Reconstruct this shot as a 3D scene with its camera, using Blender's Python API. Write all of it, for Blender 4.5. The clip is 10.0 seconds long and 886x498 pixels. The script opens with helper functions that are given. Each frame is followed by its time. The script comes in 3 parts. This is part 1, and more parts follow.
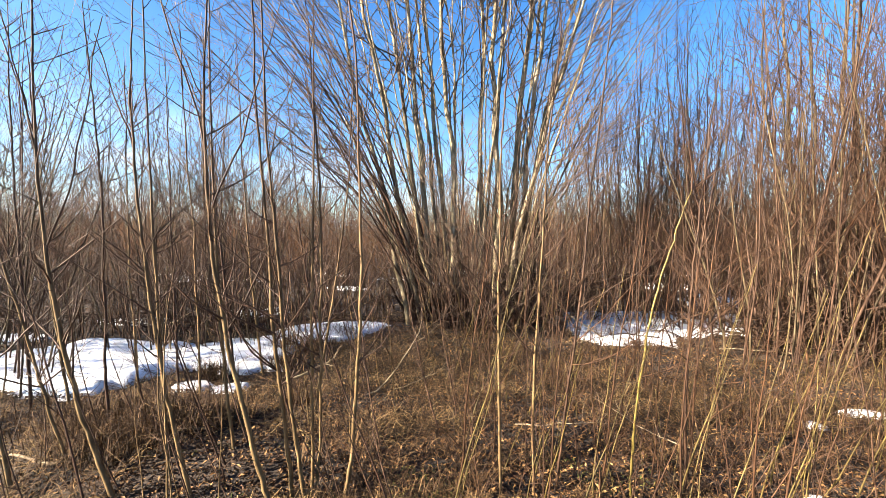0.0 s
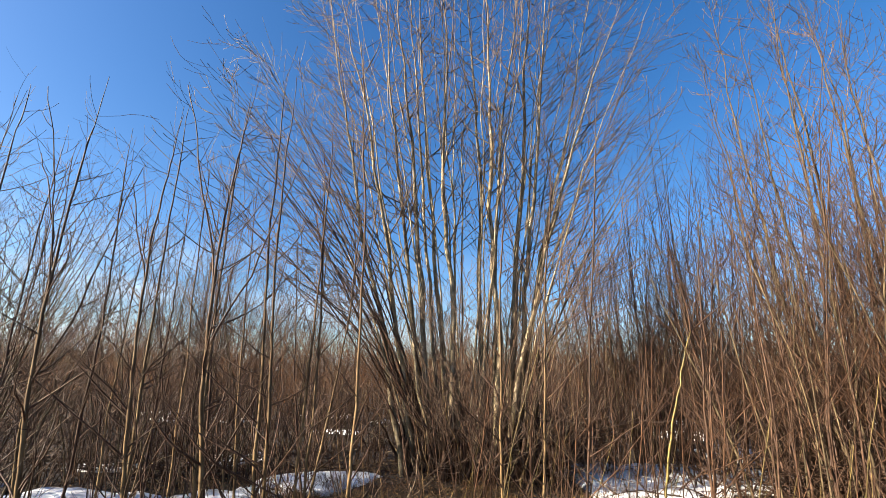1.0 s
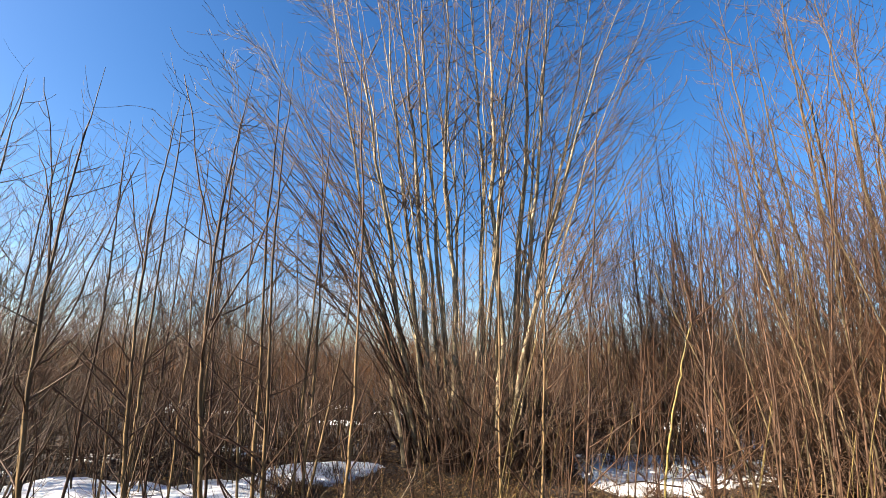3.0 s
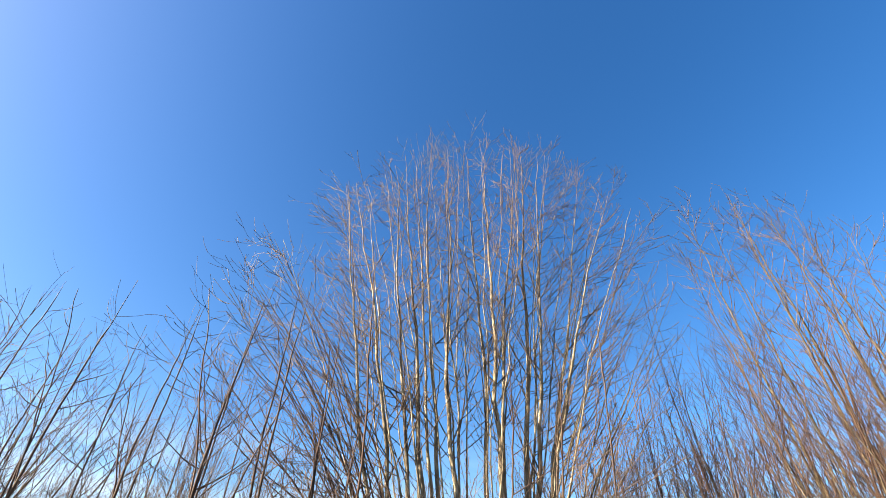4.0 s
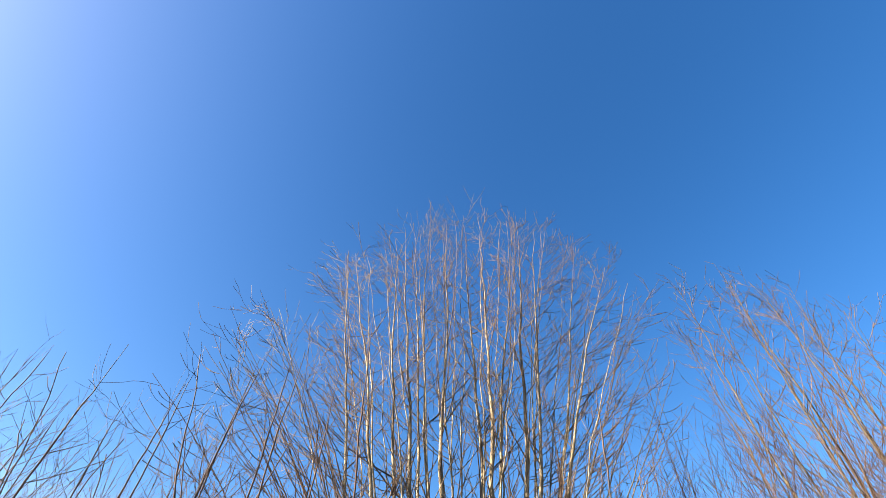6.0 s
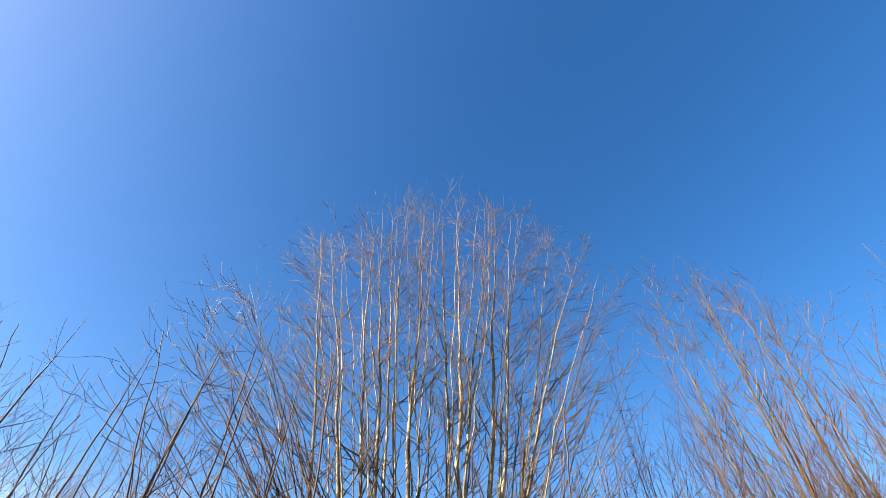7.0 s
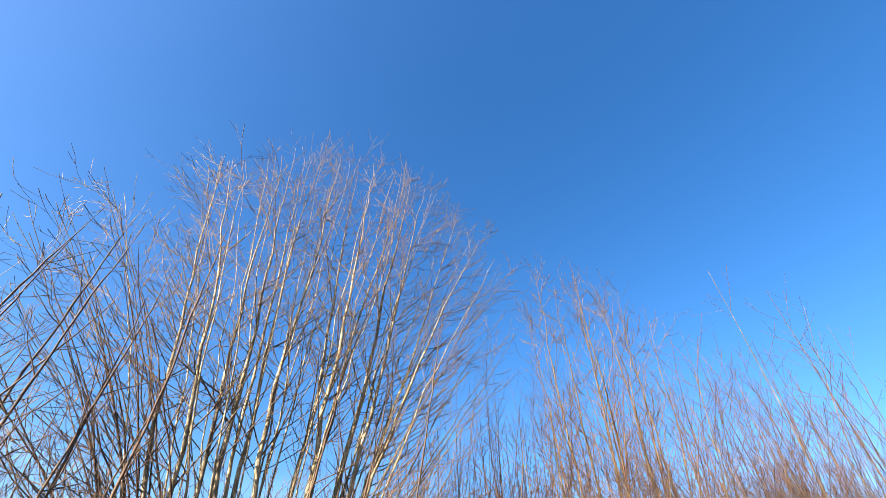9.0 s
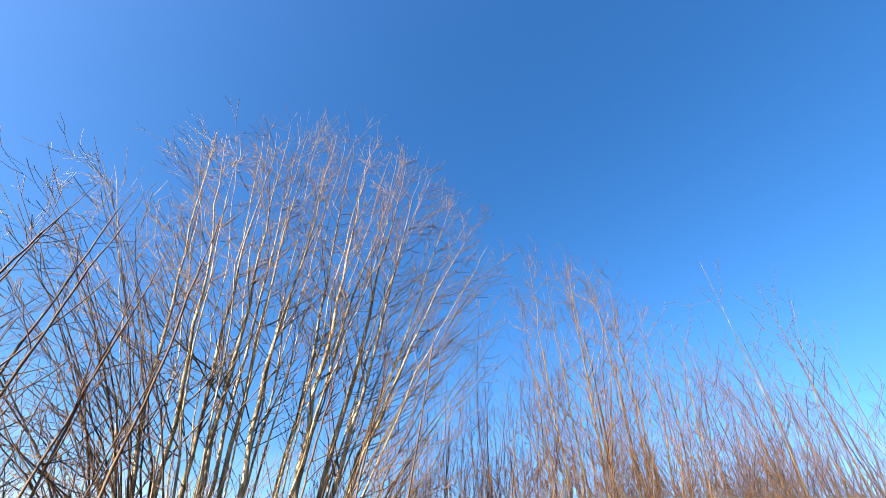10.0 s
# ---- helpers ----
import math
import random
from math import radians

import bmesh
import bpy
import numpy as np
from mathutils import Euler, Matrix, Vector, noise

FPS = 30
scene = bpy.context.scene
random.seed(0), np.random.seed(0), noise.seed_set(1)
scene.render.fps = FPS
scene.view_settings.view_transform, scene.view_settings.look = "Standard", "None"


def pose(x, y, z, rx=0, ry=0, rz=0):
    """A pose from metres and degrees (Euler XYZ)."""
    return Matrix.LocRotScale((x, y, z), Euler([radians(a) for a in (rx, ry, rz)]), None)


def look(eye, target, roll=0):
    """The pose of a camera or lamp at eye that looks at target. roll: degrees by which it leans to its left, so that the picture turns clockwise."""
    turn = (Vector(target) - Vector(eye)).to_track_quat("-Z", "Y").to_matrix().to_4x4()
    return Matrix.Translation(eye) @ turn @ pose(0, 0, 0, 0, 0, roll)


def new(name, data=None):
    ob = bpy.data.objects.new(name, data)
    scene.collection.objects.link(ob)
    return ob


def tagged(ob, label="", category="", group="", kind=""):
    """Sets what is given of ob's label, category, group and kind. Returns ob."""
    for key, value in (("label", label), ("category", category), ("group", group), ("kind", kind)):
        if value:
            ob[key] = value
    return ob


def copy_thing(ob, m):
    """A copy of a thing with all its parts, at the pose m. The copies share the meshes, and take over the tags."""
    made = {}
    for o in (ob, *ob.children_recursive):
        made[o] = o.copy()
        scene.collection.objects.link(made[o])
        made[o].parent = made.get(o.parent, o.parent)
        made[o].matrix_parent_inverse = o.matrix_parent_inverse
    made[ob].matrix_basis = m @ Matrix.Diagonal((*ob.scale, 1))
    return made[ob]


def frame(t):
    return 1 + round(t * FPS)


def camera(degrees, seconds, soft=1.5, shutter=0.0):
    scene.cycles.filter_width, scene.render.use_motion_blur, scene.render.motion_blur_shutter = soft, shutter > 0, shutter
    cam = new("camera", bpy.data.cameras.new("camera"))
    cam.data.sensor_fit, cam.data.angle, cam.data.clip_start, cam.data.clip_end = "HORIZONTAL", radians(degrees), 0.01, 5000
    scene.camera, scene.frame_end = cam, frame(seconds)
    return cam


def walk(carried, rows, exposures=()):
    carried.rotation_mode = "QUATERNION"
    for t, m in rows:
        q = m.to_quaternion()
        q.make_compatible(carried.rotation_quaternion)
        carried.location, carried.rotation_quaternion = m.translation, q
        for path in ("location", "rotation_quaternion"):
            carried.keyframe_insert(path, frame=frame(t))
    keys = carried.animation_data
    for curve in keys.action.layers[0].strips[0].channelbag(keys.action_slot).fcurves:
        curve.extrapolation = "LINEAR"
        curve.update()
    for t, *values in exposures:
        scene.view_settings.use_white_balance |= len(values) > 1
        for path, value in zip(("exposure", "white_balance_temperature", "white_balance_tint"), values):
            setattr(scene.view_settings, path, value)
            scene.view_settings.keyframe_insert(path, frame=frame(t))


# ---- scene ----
import collections

# ---------------------------------------------------------------- camera
cam = camera(90.8, 10.0, soft=0.5)
# seconds, yaw, pitch, roll in degrees, and where the camera is held
TURNS = [
    (0.0, 0.00, -1.50, 0.00, 0.000, 0.000, 1.600), (0.2, -0.03, 5.17, -0.15, 0.001, -0.022, 1.598), (0.3, -0.33, 9.24, -0.53, -0.009, -0.023, 1.606),
    (0.4, -0.23, 11.53, -0.59, -0.004, -0.021, 1.606), (0.5, -0.17, 13.21, -0.48, -0.005, -0.029, 1.597), (1.0, -0.24, 16.25, -0.88, -0.007, -0.034, 1.602),
    (1.5, -0.02, 16.27, -0.73, -0.007, -0.038, 1.606), (2.0, 0.07, 15.96, -0.74, -0.008, -0.041, 1.606), (2.2, 0.10, 15.77, -0.61, 0.002, -0.030, 1.610),
    (3.3, 0.32, 15.20, -0.93, 0.027, -0.010, 1.596), (3.5, -0.40, 18.15, -0.42, 0.000, -0.036, 1.626), (3.7, -0.28, 27.55, -0.81, -0.007, -0.054, 1.677),
    (3.8, 0.16, 32.11, -1.59, -0.022, -0.071, 1.676), (4.0, -0.17, 39.77, -1.49, -0.027, -0.108, 1.717), (4.3, -1.10, 41.11, -1.48, -0.046, -0.114, 1.715),
    (4.4, -2.21, 43.82, -0.19, -0.049, -0.099, 1.727), (4.5, -2.23, 52.19, -1.29, -0.055, -0.092, 1.702), (5.0, -2.14, 50.55, -1.24, -0.060, -0.088, 1.703),
    (5.5, -1.44, 49.73, -2.03, -0.046, -0.117, 1.694), (5.7, -1.30, 49.46, -2.01, -0.036, -0.112, 1.676), (6.8, -1.64, 49.16, -2.92, -0.010, -0.134, 1.705),
    (7.0, -5.03, 47.24, -1.54, -0.001, -0.118, 1.700), (7.2, -14.43, 43.41, 0.28, 0.022, -0.049, 1.667), (7.3, -18.79, 41.50, 0.33, 0.016, -0.015, 1.643),
    (7.4, -21.97, 41.88, 0.38, 0.012, 0.018, 1.624), (7.5, -23.16, 42.45, 0.43, 0.010, 0.053, 1.608), (8.0, -23.61, 43.65, -0.97, 0.013, 0.091, 1.564),
    (8.5, -21.91, 44.67, -0.94, 0.022, 0.074, 1.525), (9.0, -22.20, 44.42, -1.05, 0.053, 0.057, 1.513), (9.5, -22.62, 44.23, -1.76, 0.028, 0.065, 1.522),
    (10.0, -24.09, 42.26, -1.57, 0.003, 0.074, 1.522),
]
walk(cam, [(t, pose(x, y, z, 90 + p, r, a)) for t, a, p, r, x, y, z in TURNS],
     exposures=[(0.0, 3.08), (0.25, 2.85), (0.7, 2.5), (1.2, 2.48), (2.0, 2.55), (3.5, 2.65), (4.2, 2.77), (6.0, 2.78), (7.0, 2.7), (7.5, 2.8), (10.0, 3.03)])

# ---------------------------------------------------------------- sky and sun
SUN_AZ, SUN_EL = radians(-107), radians(26)      # azimuth from +y, positive to +x
sun_dir = Vector((math.sin(SUN_AZ) * math.cos(SUN_EL), math.cos(SUN_AZ) * math.cos(SUN_EL), math.sin(SUN_EL)))


def make_world():
    w = bpy.data.worlds.new("sky")
    scene.world = w
    w.use_nodes = True
    nt = w.node_tree
    nt.nodes.clear()
    out = nt.nodes.new("ShaderNodeOutputWorld")
    bg = nt.nodes.new("ShaderNodeBackground")
    sky = nt.nodes.new("ShaderNodeTexSky")
    sky.sky_type = "NISHITA"
    sky.sun_disc = False
    sky.sun_elevation, sky.sun_rotation = SUN_EL, SUN_AZ
    sky.air_density, sky.dust_density, sky.ozone_density = 1.0, 1.25, 2.8
    hs = nt.nodes.new("ShaderNodeHueSaturation")
    hs.inputs["Hue"].default_value = 0.505
    hs.inputs["Saturation"].default_value = 1.31
    hs.inputs["Value"].default_value = 0.8
    tc = nt.nodes.new("ShaderNodeTexCoord")
    # thin low cloud near the horizon
    sep = nt.nodes.new("ShaderNodeSeparateXYZ")
    mp = nt.nodes.new("ShaderNodeMapping")
    mp.inputs["Scale"].default_value = (1.6, 1.6, 7.0)
    nz = nt.nodes.new("ShaderNodeTexNoise")
    nz.inputs["Scale"].default_value, nz.inputs["Detail"].default_value = 2.2, 6.0
    ramp = nt.nodes.new("ShaderNodeValToRGB")
    ramp.color_ramp.elements[0].position, ramp.color_ramp.elements[1].position = 0.44, 0.74
    low = nt.nodes.new("ShaderNodeMapRange")
    low.inputs["From Min"].default_value, low.inputs["From Max"].default_value = 0.29, 0.03
    mul = nt.nodes.new("ShaderNodeMath")
    mul.operation = "MULTIPLY"
    bank = nt.nodes.new("ShaderNodeMapRange")      # the bank lies under the sun and thins out away from it
    bank.inputs["From Min"].default_value, bank.inputs["From Max"].default_value = 0.75, -0.65
    bank.inputs["To Min"].default_value = 0.12
    mul2 = nt.nodes.new("ShaderNodeMath")
    mul2.operation = "MULTIPLY"
    mix = nt.nodes.new("ShaderNodeMix")
    mix.data_type = "RGBA"
    mix.inputs["B"].default_value = (4.6, 5.0, 5.6, 1)
    ln = nt.links.new
    ln(tc.outputs["Generated"], sep.inputs[0])
    ln(tc.outputs["Generated"], mp.inputs["Vector"])
    ln(mp.outputs[0], nz.inputs["Vector"])
    ln(nz.outputs["Fac"], ramp.inputs[0])
    ln(sep.outputs["Z"], low.inputs["Value"])
    ln(ramp.outputs[0], mul.inputs[0])
    ln(low.outputs[0], mul.inputs[1])
    ln(sky.outputs[0], hs.inputs["Color"])
    ln(hs.outputs[0], mix.inputs["A"])
    ln(sep.outputs["X"], bank.inputs["Value"])
    ln(mul.outputs[0], mul2.inputs[0])
    ln(bank.outputs[0], mul2.inputs[1])
    ln(mul2.outputs[0], mix.inputs["Factor"])
    ln(mix.outputs["Result"], bg.inputs["Color"])
    bg.inputs["Strength"].default_value = 0.05
    ln(bg.outputs[0], out.inputs[0])


make_world()
sun = new("sun", bpy.data.lights.new("sun", "SUN"))
sun.data.energy, sun.data.angle, sun.data.color = 5.0, radians(0.53), (1.0, 0.87, 0.70)
sun.matrix_world = look(sun_dir * 60, (0, 0, 0))


# ---------------------------------------------------------------- materials
def material(name, rough=0.8):
    m = bpy.data.materials.new(name)
    m.use_nodes = True
    nt = m.node_tree
    b = nt.nodes["Principled BSDF"]
    b.inputs["Roughness"].default_value = rough
    return m, nt, b


def bark(name, dark, mid, light, scale=30.0, rough=0.75, gloss=0.35, bump=0.25, stretch=0.25, young=None):
    """Bark: two scales of noise along the stem, pale and dark flecks, a shift of tone from piece to piece."""
    m, nt, b = material(name, rough)
    ln = nt.links.new
    tc = nt.nodes.new("ShaderNodeTexCoord")
    mp = nt.nodes.new("ShaderNodeMapping")
    mp.inputs["Scale"].default_value = (1, 1, stretch)
    ln(tc.outputs["Object"], mp.inputs["Vector"])
    n1 = nt.nodes.new("ShaderNodeTexNoise")
    n1.inputs["Scale"].default_value, n1.inputs["Detail"].default_value = scale, 5
    n2 = nt.nodes.new("ShaderNodeTexNoise")
    n2.inputs["Scale"].default_value, n2.inputs["Detail"].default_value = scale * 0.08, 3
    ln(mp.outputs[0], n1.inputs["Vector"])
    ln(tc.outputs["Object"], n2.inputs["Vector"])
    ramp = nt.nodes.new("ShaderNodeValToRGB")
    e = ramp.color_ramp.elements
    e[0].position, e[0].color = 0.30, (*dark, 1)
    e[1].position, e[1].color = 0.72, (*light, 1)
    k = e.new(0.5)
    k.color = (*mid, 1)
    add = nt.nodes.new("ShaderNodeMath")
    add.operation = "MULTIPLY_ADD"
    add.inputs[1].default_value, add.inputs[2].default_value = 0.55, 0.0
    ln(n1.outputs["Fac"], add.inputs[0])
    add2 = nt.nodes.new("ShaderNodeMath")
    add2.operation = "MULTIPLY_ADD"
    add2.inputs[1].default_value = 0.45
    ln(n2.outputs["Fac"], add2.inputs[0])
    ln(add.outputs[0], add2.inputs[2])
    ln(add2.outputs[0], ramp.inputs[0])
    info = nt.nodes.new("ShaderNodeObjectInfo")
    isl = nt.nodes.new("ShaderNodeNewGeometry")
    mx = nt.nodes.new("ShaderNodeMath")
    mx.operation = "MULTIPLY_ADD"
    mx.inputs[1].default_value, mx.inputs[2].default_value = 0.5, 0.72
    ln(info.outputs["Random"], mx.inputs[0])
    mi = nt.nodes.new("ShaderNodeMath")
    mi.operation = "MULTIPLY_ADD"
    mi.inputs[1].default_value = 0.35
    ln(isl.outputs["Random Per Island"], mi.inputs[0])
    ln(mx.outputs[0], mi.inputs[2])
    hs = nt.nodes.new("ShaderNodeHueSaturation")
    ln(mi.outputs[0], hs.inputs["Value"])
    if young:      # the bark of last years' growth, higher up, has a tone of its own
        tone, z0, z1 = young
        sep = nt.nodes.new("ShaderNodeSeparateXYZ")
        ln(tc.outputs["Object"], sep.inputs[0])
        mr = nt.nodes.new("ShaderNodeMapRange")
        mr.inputs["From Min"].default_value, mr.inputs["From Max"].default_value = z0, z1
        ln(sep.outputs["Z"], mr.inputs["Value"])
        ym = nt.nodes.new("ShaderNodeMix")
        ym.data_type = "RGBA"
        ym.inputs["B"].default_value = (*tone, 1)
        ln(mr.outputs[0], ym.inputs["Factor"])
        ln(ramp.outputs[0], ym.inputs["A"])
        ln(ym.outputs["Result"], hs.inputs["Color"])
    else:
        ln(ramp.outputs[0], hs.inputs["Color"])
    ln(hs.outputs[0], b.inputs["Base Color"])
    bp = nt.nodes.new("ShaderNodeBump")
    bp.inputs["Strength"].default_value, bp.inputs["Distance"].default_value = bump, 0.004
    ln(n1.outputs["Fac"], bp.inputs["Height"])
    ln(bp.outputs[0], b.inputs["Normal"])
    b.inputs["Specular IOR Level"].default_value = gloss
    return m


M_TRUNK = bark("willow_bark", (0.030, 0.023, 0.013), (0.135, 0.104, 0.060), (0.42, 0.34, 0.225), 26, 0.7, 0.2, young=((0.105, 0.073, 0.050), 5.5, 10.5))
M_TWIG = bark("willow_twig", (0.020, 0.013, 0.009), (0.056, 0.036, 0.025), (0.15, 0.105, 0.072), 40, 0.65, 0.2, 0.1)
M_SAPLING = bark("sapling_bark", (0.030, 0.019, 0.008), (0.098, 0.064, 0.029), (0.23, 0.157, 0.076), 34, 0.65, 0.15, young=((0.036, 0.019, 0.013), 1.0, 2.6))
M_SAPTWIG = bark("sapling_twig", (0.0125, 0.0066, 0.004), (0.034, 0.0185, 0.0115), (0.105, 0.064, 0.039), 40, 0.65, 0.18, 0.1)
M_OSIER = bark("osier_bark", (0.010, 0.005, 0.0025), (0.030, 0.0135, 0.006), (0.085, 0.043, 0.019), 34, 0.6, 0.28, 0.1)
M_GOLD = bark("golden_osier_bark", (0.018, 0.012, 0.003), (0.052, 0.036, 0.008), (0.13, 0.09, 0.024), 34, 0.6, 0.3, 0.1)
M_YELLOW = bark("yellow_osier_bark", (0.034, 0.025, 0.005), (0.080, 0.058, 0.010), (0.14, 0.105, 0.026), 34, 0.55, 0.35, 0.1)
M_OLIVE = bark("olive_bark", (0.013, 0.0095, 0.005), (0.046, 0.033, 0.017), (0.145, 0.108, 0.060), 26, 0.7, 0.2, young=((0.050, 0.033, 0.022), 4.0, 9.0))
# darker than the other barks: shade low in the thicket put into the tone
M_SHADED_BRUSH = bark("shaded_brush_bark", (0.007, 0.004, 0.0025), (0.021, 0.011, 0.006), (0.065, 0.036, 0.019), 30, 0.75, 0.2, 0.1)
M_FAR = bark("far_brush_bark", (0.014, 0.007, 0.0035), (0.046, 0.022, 0.010), (0.11, 0.055, 0.026), 20, 0.8, 0.1, 0.1)
M_DEAD = bark("dead_wood", (0.07, 0.05, 0.032), (0.15, 0.115, 0.075), (0.27, 0.22, 0.155), 30, 0.85, 0.2)


def soil():
    m, nt, b = material("forest_floor", 0.95)
    ln = nt.links.new
    tc = nt.nodes.new("ShaderNodeTexCoord")
    n1 = nt.nodes.new("ShaderNodeTexNoise")
    n1.inputs["Scale"].default_value, n1.inputs["Detail"].default_value = 9.0, 8
    n2 = nt.nodes.new("ShaderNodeTexNoise")
    n2.inputs["Scale"].default_value, n2.inputs["Detail"].default_value = 0.7, 4
    v = nt.nodes.new("ShaderNodeTexVoronoi")
    v.inputs["Scale"].default_value = 34
    for n in (n1, n2, v):
        ln(tc.outputs["Object"], n.inputs["Vector"])
    r1 = nt.nodes.new("ShaderNodeValToRGB")
    e = r1.color_ramp.elements
    e[0].position, e[0].color = 0.36, (0.006, 0.0035, 0.002, 1)
    e[1].position, e[1].color = 0.75, (0.055, 0.028, 0.011, 1)
    k = e.new(0.52)
    k.color = (0.015, 0.008, 0.0035, 1)
    ln(n1.outputs["Fac"], r1.inputs[0])
    r2 = nt.nodes.new("ShaderNodeValToRGB")
    r2.color_ramp.elements[0].position, r2.color_ramp.elements[1].position = 0.42, 0.66
    ln(n2.outputs["Fac"], r2.inputs[0])
    mix = nt.nodes.new("ShaderNodeMix")
    mix.data_type = "RGBA"
    mix.inputs["B"].default_value = (0.042, 0.022, 0.009, 1)
    ln(r2.outputs[0], mix.inputs["Factor"])
    ln(r1.outputs[0], mix.inputs["A"])
    mul = nt.nodes.new("ShaderNodeMix")
    mul.data_type, mul.blend_type = "RGBA", "MULTIPLY"
    mul.inputs["Factor"].default_value = 0.55
    ln(mix.outputs["Result"], mul.inputs["A"])
    ln(v.outputs["Color"], mul.inputs["B"])
    bw = nt.nodes.new("ShaderNodeRGBToBW")
    ln(v.outputs["Color"], bw.inputs[0])
    ln(bw.outputs[0], mul.inputs["B"])
    ln(mul.outputs["Result"], b.inputs["Base Color"])
    bp = nt.nodes.new("ShaderNodeBump")
    bp.inputs["Strength"].default_value, bp.inputs["Distance"].default_value = 0.9, 0.03
    ln(n1.outputs["Fac"], bp.inputs["Height"])
    ln(bp.outputs[0], b.inputs["Normal"])
    return m


def litter(name, tones, rough=0.8):
    """Loose pieces, each with a tone of its own."""
    m, nt, b = material(name, rough)
    g = nt.nodes.new("ShaderNodeNewGeometry")
    r = nt.nodes.new("ShaderNodeValToRGB")
    e = r.color_ramp.elements
    e[0].position, e[0].color = 0.0, (*tones[0], 1)
    e[1].position, e[1].color = 1.0, (*tones[-1], 1)
    for i, c in enumerate(tones[1:-1]):
        k = e.new((i + 1) / (len(tones) - 1))
        k.color = (*c, 1)
    nt.links.new(g.outputs["Random Per Island"], r.inputs[0])
    nt.links.new(r.outputs[0], b.inputs["Base Color"])
    b.inputs["Specular IOR Level"].default_value = 0.25
    return m


def snow_mat():
    m, nt, b = material("old_snow", 0.55)
    ln = nt.links.new
    tc = nt.nodes.new("ShaderNodeTexCoord")
    n1 = nt.nodes.new("ShaderNodeTexNoise")
    n1.inputs["Scale"].default_value, n1.inputs["Detail"].default_value = 5, 6
    n2 = nt.nodes.new("ShaderNodeTexNoise")
    n2.inputs["Scale"].default_value, n2.inputs["Detail"].default_value = 70, 3
    r = nt.nodes.new("ShaderNodeValToRGB")
    e = r.color_ramp.elements
    e[0].position, e[0].color = 0.28, (0.55, 0.53, 0.50, 1)
    e[1].position, e[1].color = 0.55, (0.86, 0.87, 0.89, 1)
    for n in (n1, n2):
        ln(tc.outputs["Object"], n.inputs["Vector"])
    ln(n1.outputs["Fac"], r.inputs[0])
    ln(r.outputs[0], b.inputs["Base Color"])
    bp = nt.nodes.new("ShaderNodeBump")
    bp.inputs["Strength"].default_value, bp.inputs["Distance"].default_value = 0.5, 0.012
    ln(n2.outputs["Fac"], bp.inputs["Height"])
    ln(bp.outputs[0], b.inputs["Normal"])
    return m


M_SOIL = soil()
M_SNOW = snow_mat()
M_LEAF = litter("dead_leaves", [(0.006, 0.0035, 0.0015), (0.030, 0.013, 0.0045), (0.080, 0.037, 0.012), (0.24, 0.14, 0.055)])
M_STRAW = litter("dead_grass", [(0.010, 0.0055, 0.0025), (0.026, 0.014, 0.005), (0.078, 0.045, 0.017), (0.27, 0.18, 0.08)])
M_TUFT = litter("tussock_grass", [(0.014, 0.0065, 0.0025), (0.038, 0.019, 0.007), (0.078, 0.041, 0.016), (0.165, 0.102, 0.044)])
M_MOSS = litter("moss", [(0.03, 0.036, 0.008), (0.07, 0.075, 0.016), (0.13, 0.12, 0.03)], 0.9)
M_FIR = litter("fir_needles", [(0.025, 0.045, 0.02), (0.04, 0.065, 0.025), (0.06, 0.085, 0.035)], 0.8)


# ---------------------------------------------------------------- mesh helpers
def mesh_of(name, verts, faces, mat, smooth=True):
    """A mesh from an array of places and an array of faces with one number of corners."""
    me = bpy.data.meshes.new(name)
    verts, faces = np.asarray(verts, np.float32), np.asarray(faces, np.int32)
    k = faces.shape[1]
    me.vertices.add(len(verts))
    me.vertices.foreach_set("co", verts.ravel())
    me.loops.add(faces.size)
    me.loops.foreach_set("vertex_index", faces.ravel())
    me.polygons.add(len(faces))
    me.polygons.foreach_set("loop_start", np.arange(0, faces.size, k, dtype=np.int32))
    me.polygons.foreach_set("use_smooth", np.full(len(faces), smooth))
    me.materials.append(mat)
    me.update(calc_edges=True)
    return me


class Tubes:
    """Gathers round tapering rods, given as lines of places and radii, and makes one mesh of them."""

    def __init__(self, sides):
        self.sides, self.lines = sides, collections.defaultdict(list)

    def add(self, pts, rad):
        self.lines[len(pts)].append((pts, rad))

    def mesh(self, name, mat, origin=(0, 0, 0)):
        vs, fs, base, k = [], [], 0, self.sides
        a = np.arange(k) * 2 * np.pi / k
        for n, rows in self.lines.items():
            P = np.array([r[0] for r in rows]) - np.asarray(origin)
            R = np.array([r[1] for r in rows])
            T = np.gradient(P, axis=1)
            T /= np.linalg.norm(T, axis=2, keepdims=True) + 1e-9
            mean = T.mean(1)
            ref = np.where(np.abs(mean[:, 2:]) > 0.8, np.array([[1.0, 0, 0]]), np.array([[0, 0, 1.0]]))[:, None, :]
            A = np.cross(T, ref)
            A /= np.linalg.norm(A, axis=2, keepdims=True) + 1e-9
            B = np.cross(T, A)
            ring = P[:, :, None, :] + R[:, :, None, None] * (A[:, :, None, :] * np.cos(a)[:, None] + B[:, :, None, :] * np.sin(a)[:, None])
            m = len(rows)
            idx = base + np.arange(m * n * k).reshape(m, n, k)
            nxt = np.roll(idx, -1, axis=2)
            fs.append(np.stack([idx[:, :-1], nxt[:, :-1], nxt[:, 1:], idx[:, 1:]], -1).reshape(-1, 4))
            vs.append(ring.reshape(-1, 3))
            base += m * n * k
        return mesh_of(name, np.concatenate(vs), np.concatenate(fs), mat)


